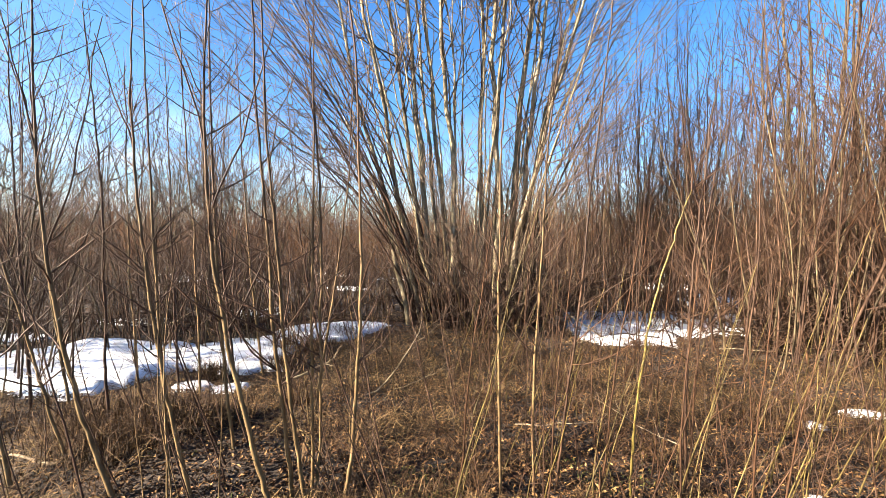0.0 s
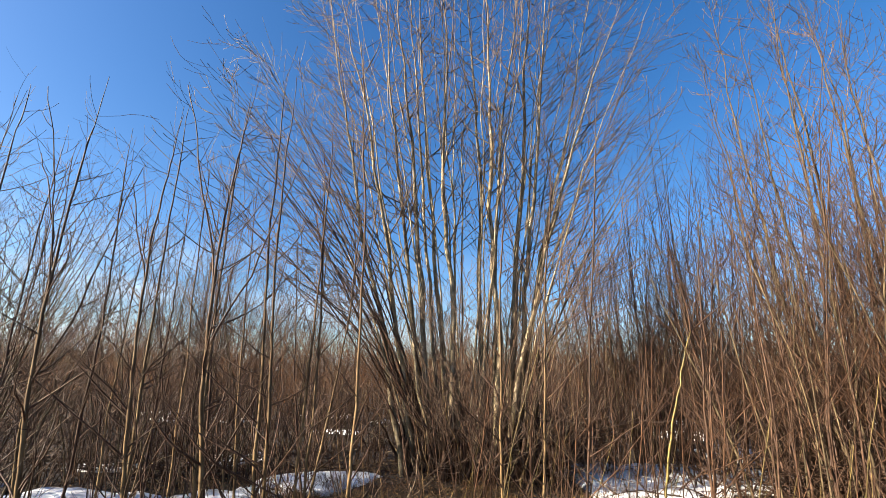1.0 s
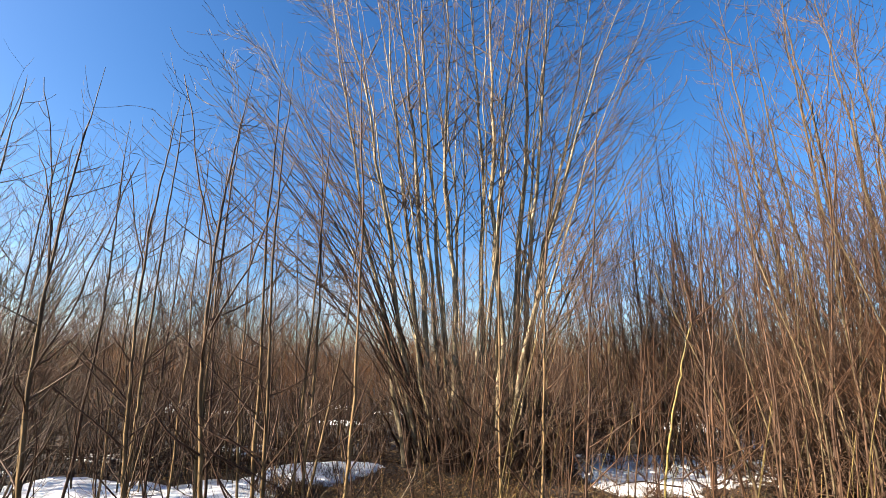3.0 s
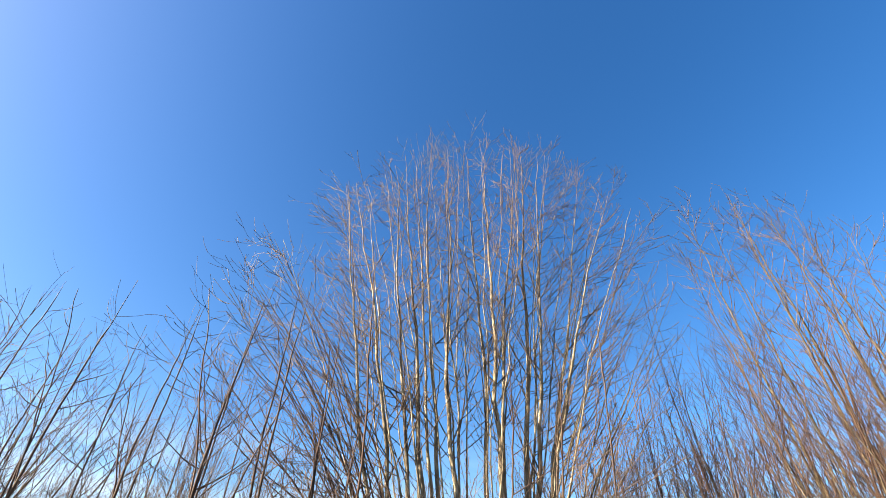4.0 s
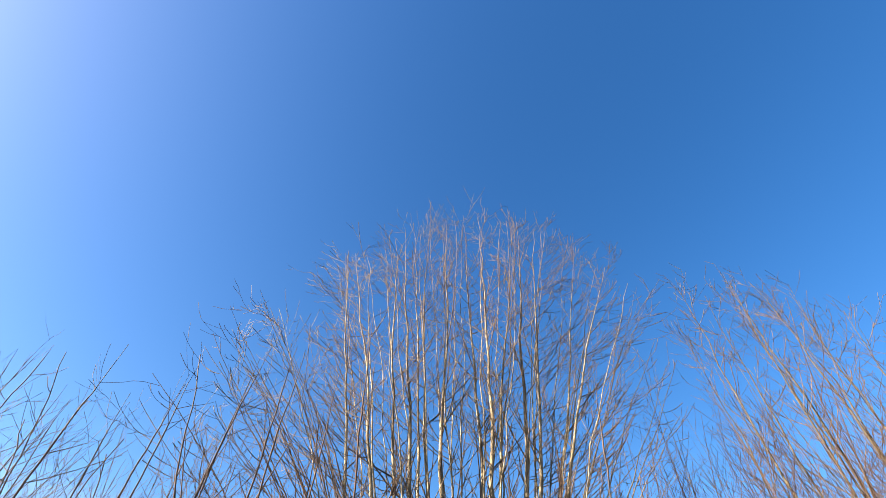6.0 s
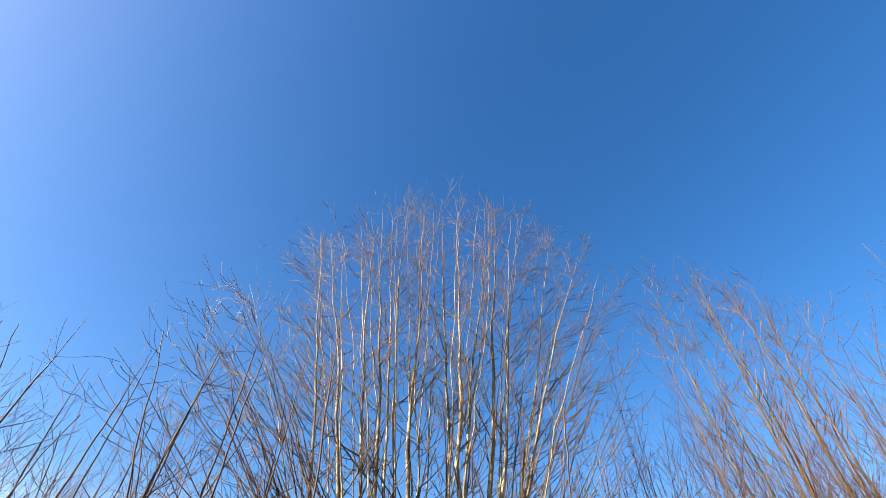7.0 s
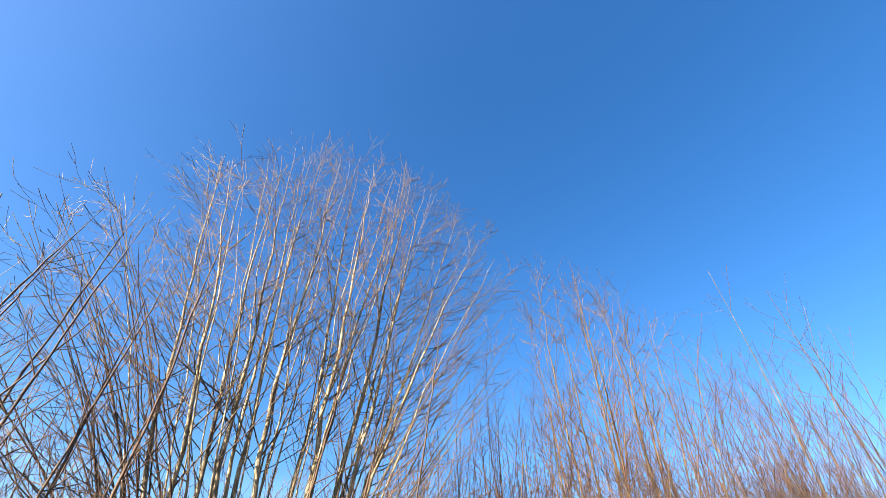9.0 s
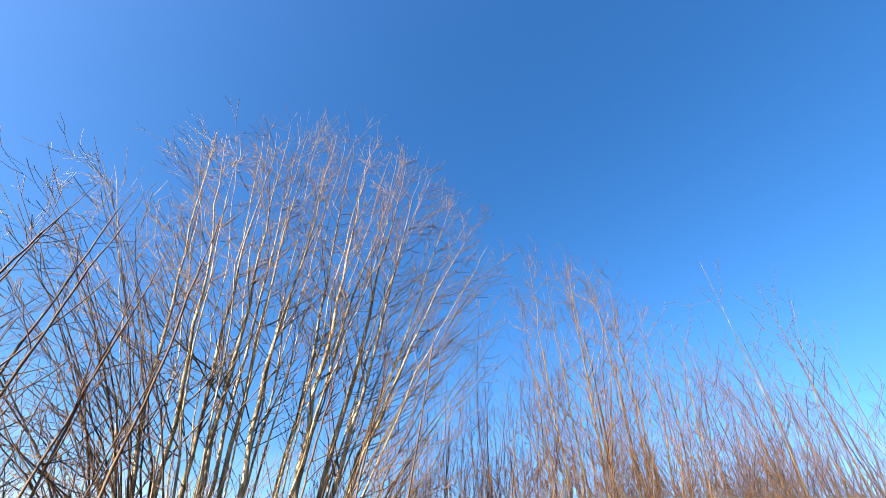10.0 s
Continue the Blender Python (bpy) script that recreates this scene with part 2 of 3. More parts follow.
def part(name, mesh, parent, label="", kind=""):
    ob = new(name, mesh)
    ob.parent = parent
    return tagged(ob, label, kind=kind)


def each_part(name, tubes, mat, parent, origin):
    """Every rod as a part of its own."""
    for rows in tubes.lines.values():
        for pts, rad in rows:
            one = Tubes(tubes.sides)
            one.add(pts, rad)
            part(name, one.mesh(name, mat, origin), parent)


def unit(v):
    return v / (np.linalg.norm(v) + 1e-9)


def grow(rng, start, way, length, n, wander, up=0.0):
    """A line of n places that sets out along way, strays a little and bends towards the light."""
    way = unit(np.asarray(way, float))
    s = np.linspace(0, 1, n - 1)[:, None]
    d = way + np.cumsum(rng.normal(0, wander, (n - 1, 3)), 0) + np.array([0, 0, 1.0]) * up * s
    d /= np.linalg.norm(d, axis=1, keepdims=True)
    return np.vstack([start, start + np.cumsum(d * (length / (n - 1)), 0)])


def between(rng, base, tip, bow, n, wander):
    """A stem from base to tip that bows sideways and strays a little."""
    s = np.linspace(0, 1, n)[:, None]
    pts = np.asarray(base, float) * (1 - s) + np.asarray(tip, float) * s + np.asarray(bow, float) * np.sin(np.pi * s) * (1 - 0.3 * s)
    w = np.cumsum(rng.normal(0, wander, (n, 3)), 0)
    w -= w[0] * (1 - s) + w[-1] * s
    return pts + w


def taper(r0, r1, n, power=0.85):
    s = np.linspace(0, 1, n)
    return r1 + (r0 - r1) * (1 - s) ** power


def side_way(rng, tangent, angle, lean=None):
    """A way off a stem at an angle to it, all round, or rather towards lean."""
    t = unit(tangent)
    v = rng.normal(0, 1, 3) if lean is None else np.asarray(lean) + rng.normal(0, 0.45, 3)
    v = unit(v - t * np.dot(v, t))
    return t * math.cos(angle) + v * math.sin(angle)


def branch_out(rng, limbs, twigs, pts, rad, count, lo, hi, length, angle, twig_n, twig_len, up=0.5, fine=0, outward=None, shape=0.6, thin=0.0022, nb=7, crowd=1.0, stray=0.10, tip_angle=42):
    """Branches along a stem between the shares lo and hi of it, twigs along each branch, and fine twigs along those."""
    n = len(pts)
    tan = np.gradient(pts, axis=0)
    for s in np.sort(lo + (hi - lo) * rng.random(count) ** crowd):
        i = min(int(s * (n - 1)), n - 2)
        f = s * (n - 1) - i
        p = pts[i] * (1 - f) + pts[i + 1] * f
        r = rad[i] * (1 - f) + rad[i + 1] * f
        L = length * rng.uniform(0.45, 1.15) * (1 - s * shape)
        w = side_way(rng, tan[i], radians(rng.normal(angle, 9)), outward)
        br = grow(rng, p, w, L, nb, stray, up)
        rr = min(r * 0.55, 0.004 + L * 0.0065)
        rb = taper(rr, thin * 0.7, nb)
        limbs.add(br, rb)
        bt = np.gradient(br, axis=0)
        for _ in range(rng.poisson(twig_n * min(1.3, L / length + 0.25))):
            j = rng.integers(1, nb - 1)
            q = br[j] + (br[j + 1] - br[j]) * rng.random()
            l2 = twig_len * rng.uniform(0.4, 1.2)
            tw = grow(rng, q, side_way(rng, bt[j], radians(rng.normal(tip_angle, 10))), l2, 4, stray, 0.35)
            twigs.add(tw, taper(min(rb[j] * 0.7, thin), thin * 0.42, 4))
            for _ in range(rng.poisson(fine)):
                g = tw[rng.integers(1, 4)]
                ft = grow(rng, g, side_way(rng, tw[3] - tw[1], radians(rng.normal(tip_angle, 10))), l2 * rng.uniform(0.3, 0.6), 3, stray * 0.8, 0.3)
                twigs.add(ft, taper(thin * 0.6, thin * 0.38, 3))


# ---------------------------------------------------------------- ground
def lump(x, y, s, seed):
    return noise.noise((x * s + seed, y * s - seed, seed * 1.7))


def ground_z(x, y):
    d = math.hypot(x, y)
    z = 0.07 * lump(x, y, 0.55, 3.1) + 0.035 * lump(x, y, 1.9, 8.2) + 0.014 * lump(x, y, 6.0, 5.5)
    z += 0.22 * math.exp(-((x - 0.4) ** 2 + (y - 7.5) ** 2) / 1.6)       # root mound of the big willow
    z += 0.13 * math.exp(-((x + 2.45) ** 2 / 0.8 + (y - 3.35) ** 2 / 0.2))  # grassy hummock before the snow
    z *= min(1.0, 40.0 / (d + 1e-6))
    return z


def build_ground():
    def steps(near, step, far, growth):
        v = list(np.arange(0, near, step))
        while v[-1] < far:
            v.append(v[-1] + (v[-1] - v[-2]) * growth)
        return v
    h = steps(8, 0.12, 2500, 1.16)
    xs = np.array([-v for v in h[:0:-1]] + h)
    f = steps(11, 0.12, 2500, 1.16)
    b = steps(2, 0.2, 2500, 1.3)
    ys = np.array([-v for v in b[:0:-1]] + f)
    X, Y = np.meshgrid(xs, ys)
    Z = np.array([ground_z(x, y) for x, y in zip(X.ravel(), Y.ravel())])
    nx, ny = len(xs), len(ys)
    idx = np.arange(nx * ny).reshape(ny, nx)
    faces = np.stack([idx[:-1, :-1], idx[:-1, 1:], idx[1:, 1:], idx[1:, :-1]], -1).reshape(-1, 4)
    ob = new("ground", mesh_of("ground", np.c_[X.ravel(), Y.ravel(), Z], faces, M_SOIL))
    tagged(ob, "brown spring ground of wet leaf mould and flattened grass", "ground", kind="structure")


build_ground()


def snow_patch(cx, cy, rx, ry, turn, thick, seed, label, rough=0.45):
    """A melting sheet of snow with an uneven outline and a rounded edge, lying on the ground."""
    step = max(0.025, min(rx, ry) / 16)
    a = radians(turn)
    ca, sa = math.cos(a), math.sin(a)
    m = 1.5
    us, vs = np.arange(-rx * m, rx * m, step), np.arange(-ry * m, ry * m, step)
    keep, verts, faces = {}, [], []
    H = np.zeros((len(us), len(vs)))
    for i, u in enumerate(us):
        for j, v in enumerate(vs):
            x, y = cx + u * ca - v * sa, cy + u * sa + v * ca
            d = 1 - math.hypot(u / rx, v / ry) + rough * (lump(x, y, 0.9 / min(rx, 1.2), seed) + 0.55 * lump(x, y, 2.6 / min(rx, 1.2), seed + 4) + 0.25 * lump(x, y, 8.0, seed + 9))
            H[i, j] = d
    reach = 0.28
    for i in range(len(us) - 1):
        for j in range(len(vs) - 1):
            if max(H[i, j], H[i + 1, j], H[i, j + 1], H[i + 1, j + 1]) <= 0:
                continue
            quad = []
            for p, q in ((i, j), (i + 1, j), (i + 1, j + 1), (i, j + 1)):
                if (p, q) not in keep:
                    u, v, d = us[p], vs[q], H[p, q]
                    x, y = cx + u * ca - v * sa, cy + u * sa + v * ca
                    t = min(max(d / reach, 0.0), 1.0)
                    h = thick * math.sqrt(1 - (1 - t) ** 2) * (0.85 + 0.3 * lump(x, y, 3.0, seed + 2)) if d > 0 else -0.03
                    keep[p, q] = len(verts)
                    verts.append((x - cx, y - cy, ground_z(x, y) + h + 0.004))
                quad.append(keep[p, q])
            faces.append(quad)
    ob = new("snow_patch", mesh_of("snow_patch", verts, faces, M_SNOW))
    ob.location = (cx, cy, 0)
    tagged(ob, label, "snow", "melting snow patches")


SNOW = "old white snow patch melting on brown grass"
snow_patch(-4.45, 5.42, 2.05, 1.2, 14, 0.13, 1.3, "large sheet of old white snow among bare saplings")
snow_patch(-2.75, 6.25, 0.95, 0.72, 15, 0.07, 3.3, "white snow lobe beside a straw tuft")
snow_patch(-1.8, 7.25, 1.15, 0.55, 10, 0.09, 4.1, "strip of white snow beside the willow base")
snow_patch(-2.3, 5.3, 0.42, 0.24, 10, 0.06, 2.7, SNOW)
snow_patch(-2.66, 4.62, 0.23, 0.13, 4, 0.06, 6.2, "small leftover of snow on straw", 0.25)
snow_patch(-2.24, 4.6, 0.2, 0.13, 4, 0.06, 6.9, "small leftover of snow on straw", 0.25)
snow_patch(-6.9, 6.6, 0.8, 0.3, 10, 0.06, 7.7, SNOW)
snow_patch(-5.7, 8.1, 0.7, 0.28, 0, 0.06, 8.9, SNOW)
snow_patch(-4.0, 9.2, 0.75, 0.45, 5, 0.07, 9.4, SNOW)
snow_patch(3.8, 8.1, 1.9, 1.3, 14, 0.08, 11.3, "broad shaded snow patch between willow shrubs")
snow_patch(5.6, 8.3, 0.9, 0.5, 0, 0.06, 12.9, SNOW)
snow_patch(3.1, 3.62, 0.13, 0.07, -18, 0.05, 13.7, "small lump of snow on straw")
snow_patch(3.75, 3.9, 0.22, 0.09, -10, 0.05, 15.2, "small lump of snow on straw")
snow_patch(2.24, 2.58, 0.10, 0.05, 0, 0.03, 16.8, "small lump of snow on straw")
srng = np.random.default_rng(5)
for i in range(16):
    yy = srng.uniform(10, 20)
    snow_patch(srng.uniform(-1.0, 0.9) * yy, yy, srng.uniform(0.6, 1.5), srng.uniform(0.3, 0.8), srng.uniform(-15, 15), 0.07, 20 + i * 1.9,
               "white snow lying on the floor of the thicket", 0.7)


# ---------------------------------------------------------------- the big willow
def empty(name, x, y, label, category, group=""):
    ob = new(name)
    ob.empty_display_size = 0.1
    ob.location = (x, y, ground_z(x, y) - 0.03)
    return tagged(ob, label, category, group)


def willow_stem(rng, tree, base, tip, bow, r0, count=24, n=20, first=0.28, reach=1.9, single=False, twig_n=6.5, fine=0.9, mat=None, outward=None, angle=46, wave=0.034):
    o = np.array(tree.location)
    trunk, limbs, twigs = Tubes(7), Tubes(4), Tubes(3)
    pts = between(rng, base, tip, bow, n, wave)
    rad = taper(r0, 0.004, n, 1.1)
    trunk.add(pts, rad)
    branch_out(rng, limbs, twigs, pts, rad, count, first, 0.985, reach, angle, twig_n, 0.58, 0.45, fine, outward, 0.62, 0.0085, 7, 0.75, 0.055, 38)
    stem = part("stem", trunk.mesh("stem", mat or M_TRUNK, o), tree)
    if single:
        each_part("branch", limbs, M_TWIG, stem, o)
    else:
        part("branch_spray", limbs.mesh("branch_spray", M_TWIG, o), stem, kind="stuff")
    part("twig_spray", twigs.mesh("twig_spray", M_TWIG, o), stem, "fine reddish brown bare twigs", "stuff")
    return stem


def dome(x, y):
    """The height of the rounded crown, which is highest to the side of its middle, over a place."""
    u = x * 7.5 / y
    k = (u - 0.9) / (5.2 if u < 0.9 else 4.35)
    return 1.6 + (4.6 + 6.0 * math.sqrt(max(0.0, 1 - k * k))) * y / 7.5


def big_willow():
    rng = np.random.default_rng(11)
    tree = empty("willow_tree", 0.4, 7.5, "tall bare many-stemmed willow with pale olive bark", "tree")
    # x and height low on the stem, x and height further up, and the thickness of the stems that stand out
    seen = [
        (-0.85, 1.84, -1.76, 7.15, 0.055), (-0.68, 1.75, -1.33, 5.68, 0.055), (-0.34, 2.03, -0.93, 7.86, 0.062),
        (-0.48, 2.21, -1.02, 7.19, 0.055), (-0.13, 2.21, -0.51, 5.87, 0.045), (0.04, 2.03, -0.33, 7.44, 0.055),
        (0.16, 2.22, -0.01, 7.66, 0.062), (0.66, 2.22, 0.49, 7.45, 0.060), (0.89, 2.22, 0.81, 7.67, 0.066),
        (0.91, 2.99, 1.29, 7.67, 0.05), (1.22, 2.23, 1.66, 7.53, 0.075), (1.38, 2.61, 1.86, 7.21, 0.062),
        (1.48, 2.61, 2.32, 6.57, 0.05), (1.43, 2.61, 2.71, 7.19, 0.055),
    ]
    for x0, z0, x1, z1, r in seen:
        k = (x1 - x0) / (z1 - z0)
        b = np.clip(x0 - k * z0 * 0.75, -0.55, 1.35)
        dy = rng.uniform(-0.35, 0.35)
        tipx, tipy = x1 + k * (11.5 - z1), 7.5 + dy * 1.5 + rng.uniform(-0.5, 0.3)
        top = dome(tipx, tipy) - rng.uniform(0.1, 0.6)
        bow = x0 - (b + (tipx - b) * z0 / top)
        willow_stem(rng, tree, (b, 7.5 + dy, 0.05), (tipx, tipy, top), (bow * 0.9, 0, 0), r * 0.92, 24, single=True, reach=2.0, twig_n=3.4, fine=0.8, wave=0.03)
    # the rest of the stool, fanning out to the edge of the crown
    for i in range(22):
        tx = -3.7 + 8.0 * (i + rng.uniform(0.1, 0.9)) / 22
        dy = rng.uniform(-1, 1) * (1.5 - 0.15 * abs(tx))
        bx, by = 0.4 + (tx - 0.3) * 0.17 + rng.uniform(-0.15, 0.15), 7.6 + dy * 0.3
        top = dome(tx, 7.5 + dy) - rng.uniform(0.1, 0.9)
        edge = abs(tx - 0.4) > 2.0
        willow_stem(rng, tree, (bx, by, 0.05), (tx, 7.5 + dy, top), (-0.05 * (tx - 0.3), 0, 0), rng.uniform(0.015, 0.026), 23, reach=2.4 if edge else 2.0,
                    twig_n=3.4, fine=0.8, outward=(math.copysign(0.8, tx), 0, 0.1) if edge else None, wave=0.034)
    # long limbs that sweep out of the crown's sides, and slanting ones that leave the stool low down
    for tx, ty, tz in ((-4.3, 6.4, 6.6), (-3.9, 7.1, 5.4), (-3.5, 6.2, 7.2), (-4.4, 7.9, 5.9), (-3.0, 6.6, 4.9), (-2.7, 6.4, 6.2), (-4.3, 6.9, 7.1), (-3.7, 7.4, 7.7), (-4.1, 6.7, 7.0), (-3.2, 6.0, 5.8), (-3.6, 6.2, 3.9), (-4.3, 6.4, 4.7), (-3.0, 6.0, 3.5), (-4.0, 6.5, 6.6), (-4.6, 6.8, 6.6), (-3.8, 7.0, 7.8), (-4.8, 6.2, 5.6),
                       (4.2, 6.9, 6.7), (3.9, 6.6, 5.5), (3.8, 6.9, 7.6), (4.4, 7.3, 7.6), (3.5, 6.6, 4.6), (4.5, 7.0, 6.9), (3.1, 6.4, 6.3), (3.3, 6.9, 8.4), (4.1, 7.2, 8.3)):
        sx = 1 if tx > 0 else -1
        low = sx < 0
        willow_stem(rng, tree, (0.4 + sx * rng.uniform(0.3, 0.7) + (0 if low else 0.3), 7.45 + rng.uniform(-0.3, 0.2), 0.1), (tx, ty, tz),
                    (-sx * 0.4, 0, 0.3) if low else (-0.62, 0, -0.2), rng.uniform(0.015, 0.023), 13, 18, 0.25, 1.6, False, 2.4, 0.5, M_SAPTWIG if low else M_OLIVE, (sx * 0.6, 0, 0.3), 38, 0.026)
    # low shoots round the foot, most on the side away from the snow strip
    for i in range(64):
        a = rng.uniform(0, 6.28)
        lean = rng.uniform(0.2, 1.3)
        top = rng.uniform(1.0, 3.8)
        bx, by = 0.75 + math.cos(a) * rng.uniform(0.3, 1.5), 7.35 + math.sin(a) * 0.65
        willow_stem(rng, tree, (bx, by, 0.05), (bx + math.cos(a) * lean, by + math.sin(a) * lean * 0.6, top), (rng.normal(0, 0.08), 0, -0.1),
                    rng.uniform(0.006, 0.014), 10, 12, 0.15, 1.0, False, 3.0, 0.2, M_SAPTWIG if i % 3 else M_SAPLING)
    return tree


big_willow()


# ---------------------------------------------------------------- tall shrub willow further right
def tall_clump(x, y, label, tips, seed):
    rng = np.random.default_rng(seed)
    tree = empty("willow_tree", x, y, label, "tree", "tall bare willows")
    for tx, ty, tz, r in tips:
        b = (x + (tx - x) * 0.7 + rng.uniform(-0.2, 0.2), y + (ty - y) * 0.5 + rng.uniform(-0.2, 0.2), 0.0)
        willow_stem(rng, tree, b, (tx + (tx - x) * 0.1, ty, tz * 0.98), (rng.uniform(-0.15, 0.15), 0, 0), r * 0.9, 26, 18, 0.2, 1.3, False, 3.2, 0.8, M_OLIVE, None, 38, 0.03)


tall_clump(6.65, 7.0, "slender bare willow of several upright olive stems",
           [(6.55, 7.0, 9.7, 0.05), (6.4, 6.8, 9.2, 0.045), (6.9, 6.9, 9.3, 0.05), (7.6, 6.9, 9.0, 0.042), (5.95, 7.1, 9.0, 0.04),
            (5.45, 7.1, 9.2, 0.045), (6.9, 7.6, 9.4, 0.04), (8.3, 6.8, 8.4, 0.04), (5.3, 7.4, 8.2, 0.03), (7.3, 7.2, 8.9, 0.04),
            (7.9, 7.3, 8.2, 0.035), (5.7, 7.6, 7.8, 0.03)], 21)


# ---------------------------------------------------------------- young saplings near the camera
def sapling(x, y, mid, tip, r0, seed, label, bark_mat=None, twig_mat=None, count=18, length=0.9, group="young saplings", twig_n=1.6, fork=None, arms=()):
    rng = np.random.default_rng(seed)
    t = empty("sapling", x, y, label, "sapling", group)
    o = np.array(t.location)
    n = 46
    base = np.array((x, y, o[2]))
    m, e = np.array(mid, float), np.array(tip, float)
    s = np.linspace(0, 1, n)[:, None]
    c = (m - base * 0.25 - e * 0.25) * 2      # the curve passes mid half way
    pts = base * (1 - s) ** 2 + 2 * c * s * (1 - s) + e * s ** 2
    w = np.cumsum(rng.normal(0, 0.0035, (n, 3)), 0)
    pts = pts + w - w[-1] * s
    rad = taper(r0 * (0.75 if fork else 1.0), 0.0045 if fork else 0.0036, n, 1.05)
    rad[-7:] *= np.linspace(0.9, 0.35, 7)
    knots = rng.random(n) < 0.3      # leaf scars and buds
    rad = rad + knots * rng.uniform(0.0006, 0.0018, n)
    trunk, limbs, twigs = Tubes(7), Tubes(4), Tubes(3)
    trunk.add(pts, rad)
    branch_out(rng, limbs, twigs, pts, rad, count, 0.24, 0.96, length, 47, twig_n, 0.28, 0.35, 0.3, None, 0.6, 0.0022)
    stem = part("stem", trunk.mesh("stem", bark_mat or M_SAPLING, o), t)
    for f in fork or ():
        limbs.add(between(rng, e, np.array(f, float), (0.02, 0, 0.03), 8, 0.008), taper(rad[-1] + 0.0035, 0.0018, 8))
    for share, end in arms:      # long side shoots with twigs of their own
        k = int(share * (n - 1))
        arm = between(rng, pts[k], np.array(end, float), (0.03, 0, -0.04), 12, 0.008)
        ra = taper(rad[k] * 0.75, 0.003, 12)
        limbs.add(arm, ra)
        branch_out(rng, limbs, twigs, arm, ra, 5, 0.2, 0.9, 0.4, 45, 1.0, 0.15, 0.3, 0.0, None, 0.5, 0.0022)
    each_part("branch", limbs, twig_mat or M_SAPTWIG, stem, o)
    if twigs.lines:
        part("twig_spray", twigs.mesh("twig_spray", twig_mat or M_SAPTWIG, o), stem, kind="stuff")
    return t


SAP = "slim bare sapling with smooth tan bark"
sapling(-1.95, 2.56, (-2.32, 2.56, 1.55), (-2.35, 2.56, 3.57), 0.017, 1, "slim bare sapling leaning over dead grass", arms=((0.68, (-2.69, 2.50, 3.44)), (0.66, (-2.72, 2.62, 3.0)), (0.5, (-2.0, 2.6, 2.9))))
sapling(-2.65, 2.65, (-2.86, 2.62, 1.60), (-2.92, 2.6, 3.53), 0.015, 31, SAP, arms=((0.6, (-3.3, 2.6, 3.4)), (0.55, (-3.2, 2.6, 2.9))))
sapling(-2.5, 2.9, (-2.9, 2.9, 1.3), (-3.3, 2.9, 3.05), 0.012, 32, SAP)
sapling(-1.9, 3.0, (-2.0, 3.0, 1.6), (-2.05, 3.0, 3.75), 0.013, 33, SAP)
sapling(-1.5, 3.1, (-1.62, 3.1, 1.7), (-1.62, 3.1, 3.9), 0.013, 34, SAP)
sapling(-1.51, 2.59, (-1.77, 2.59, 1.60), (-1.80, 2.59, 3.29), 0.014, 2, SAP, arms=((0.6, (-2.05, 2.6, 2.8)),))
sapling(-1.01, 2.56, (-1.34, 2.56, 1.60), (-1.30, 2.56, 3.61), 0.017, 3, "slim bare sapling leaning over dead grass", arms=((0.64, (-1.75, 2.50, 3.47)), (0.55, (-0.95, 2.6, 3.0))))
sapling(-0.82, 2.59, (-0.99, 2.59, 1.54), (-1.06, 2.59, 3.61), 0.014, 4, SAP)
sapling(-0.91, 2.62, (-1.03, 2.62, 1.54), (-1.14, 2.62, 3.66), 0.014, 5, SAP)
sapling(-0.61, 2.59, (-0.50, 2.59, 1.54), (-0.61, 2.59, 3.95), 0.013, 6, "slim bare sapling with a slight bend")
sapling(-0.82, 2.70, (-0.80, 2.70, 1.53), (-0.79, 2.70, 3.58), 0.011, 7, SAP)
sapling(-0.79, 2.73, (-0.76, 2.73, 1.53), (-0.86, 2.73, 3.17), 0.010, 8, SAP)
sapling(0.36, 2.67, (0.35, 2.67, 1.53), (0.41, 2.67, 3.15), 0.010, 9, SAP)
sapling(0.57, 2.70, (0.61, 2.70, 1.53), (0.76, 2.70, 3.17), 0.010, 10, SAP)
sapling(0.70, 2.70, (0.89, 2.70, 1.53), (1.11, 2.70, 3.77), 0.009, 12, "thin reddish bare sapling", M_OSIER, M_OSIER)
sapling(1.60, 2.86, (1.63, 2.86, 1.53), (1.84, 2.86, 2.91), 0.010, 13, "thin tan bare sapling among osiers", M_OSIER, M_OSIER)
sapling(1.71, 3.08, (1.84, 3.08, 1.52), (2.06, 3.08, 2.70), 0.010, 14, "thin tan bare sapling among osiers", M_OSIER, M_OSIER)
sapling(1.17, 2.67, (1.30, 2.73, 1.10), (1.56, 2.75, 1.90), 0.011, 15, "golden yellow osier shoot with a fork", M_YELLOW, M_OSIER, 5, 0.4,
        fork=((1.50, 2.75, 2.40), (1.72, 2.78, 2.35), (2.18, 2.85, 2.30)))


grng = np.random.default_rng(314)
for i in range(13):      # further saplings round the large snow sheet
    az, d = radians(-50 + 3.0 * i + grng.uniform(-1, 1)), grng.uniform(3.9, 5.9)
    x, y, h = math.sin(az) * d, math.cos(az) * d, min(grng.uniform(3.4, 4.5), 1.6 + 0.46 * d)
    lx = grng.normal(-0.12, 0.16)
    sapling(x, y, (x + lx * 0.7, y, h * 0.5), (x + lx, y + grng.normal(0, 0.1), h), grng.uniform(0.010, 0.015), 700 + i, "slender bare brown sapling beside old snow",
            M_SAPLING if i % 2 else M_SAPTWIG, M_SAPTWIG, 22, 1.05, twig_n=2.6)


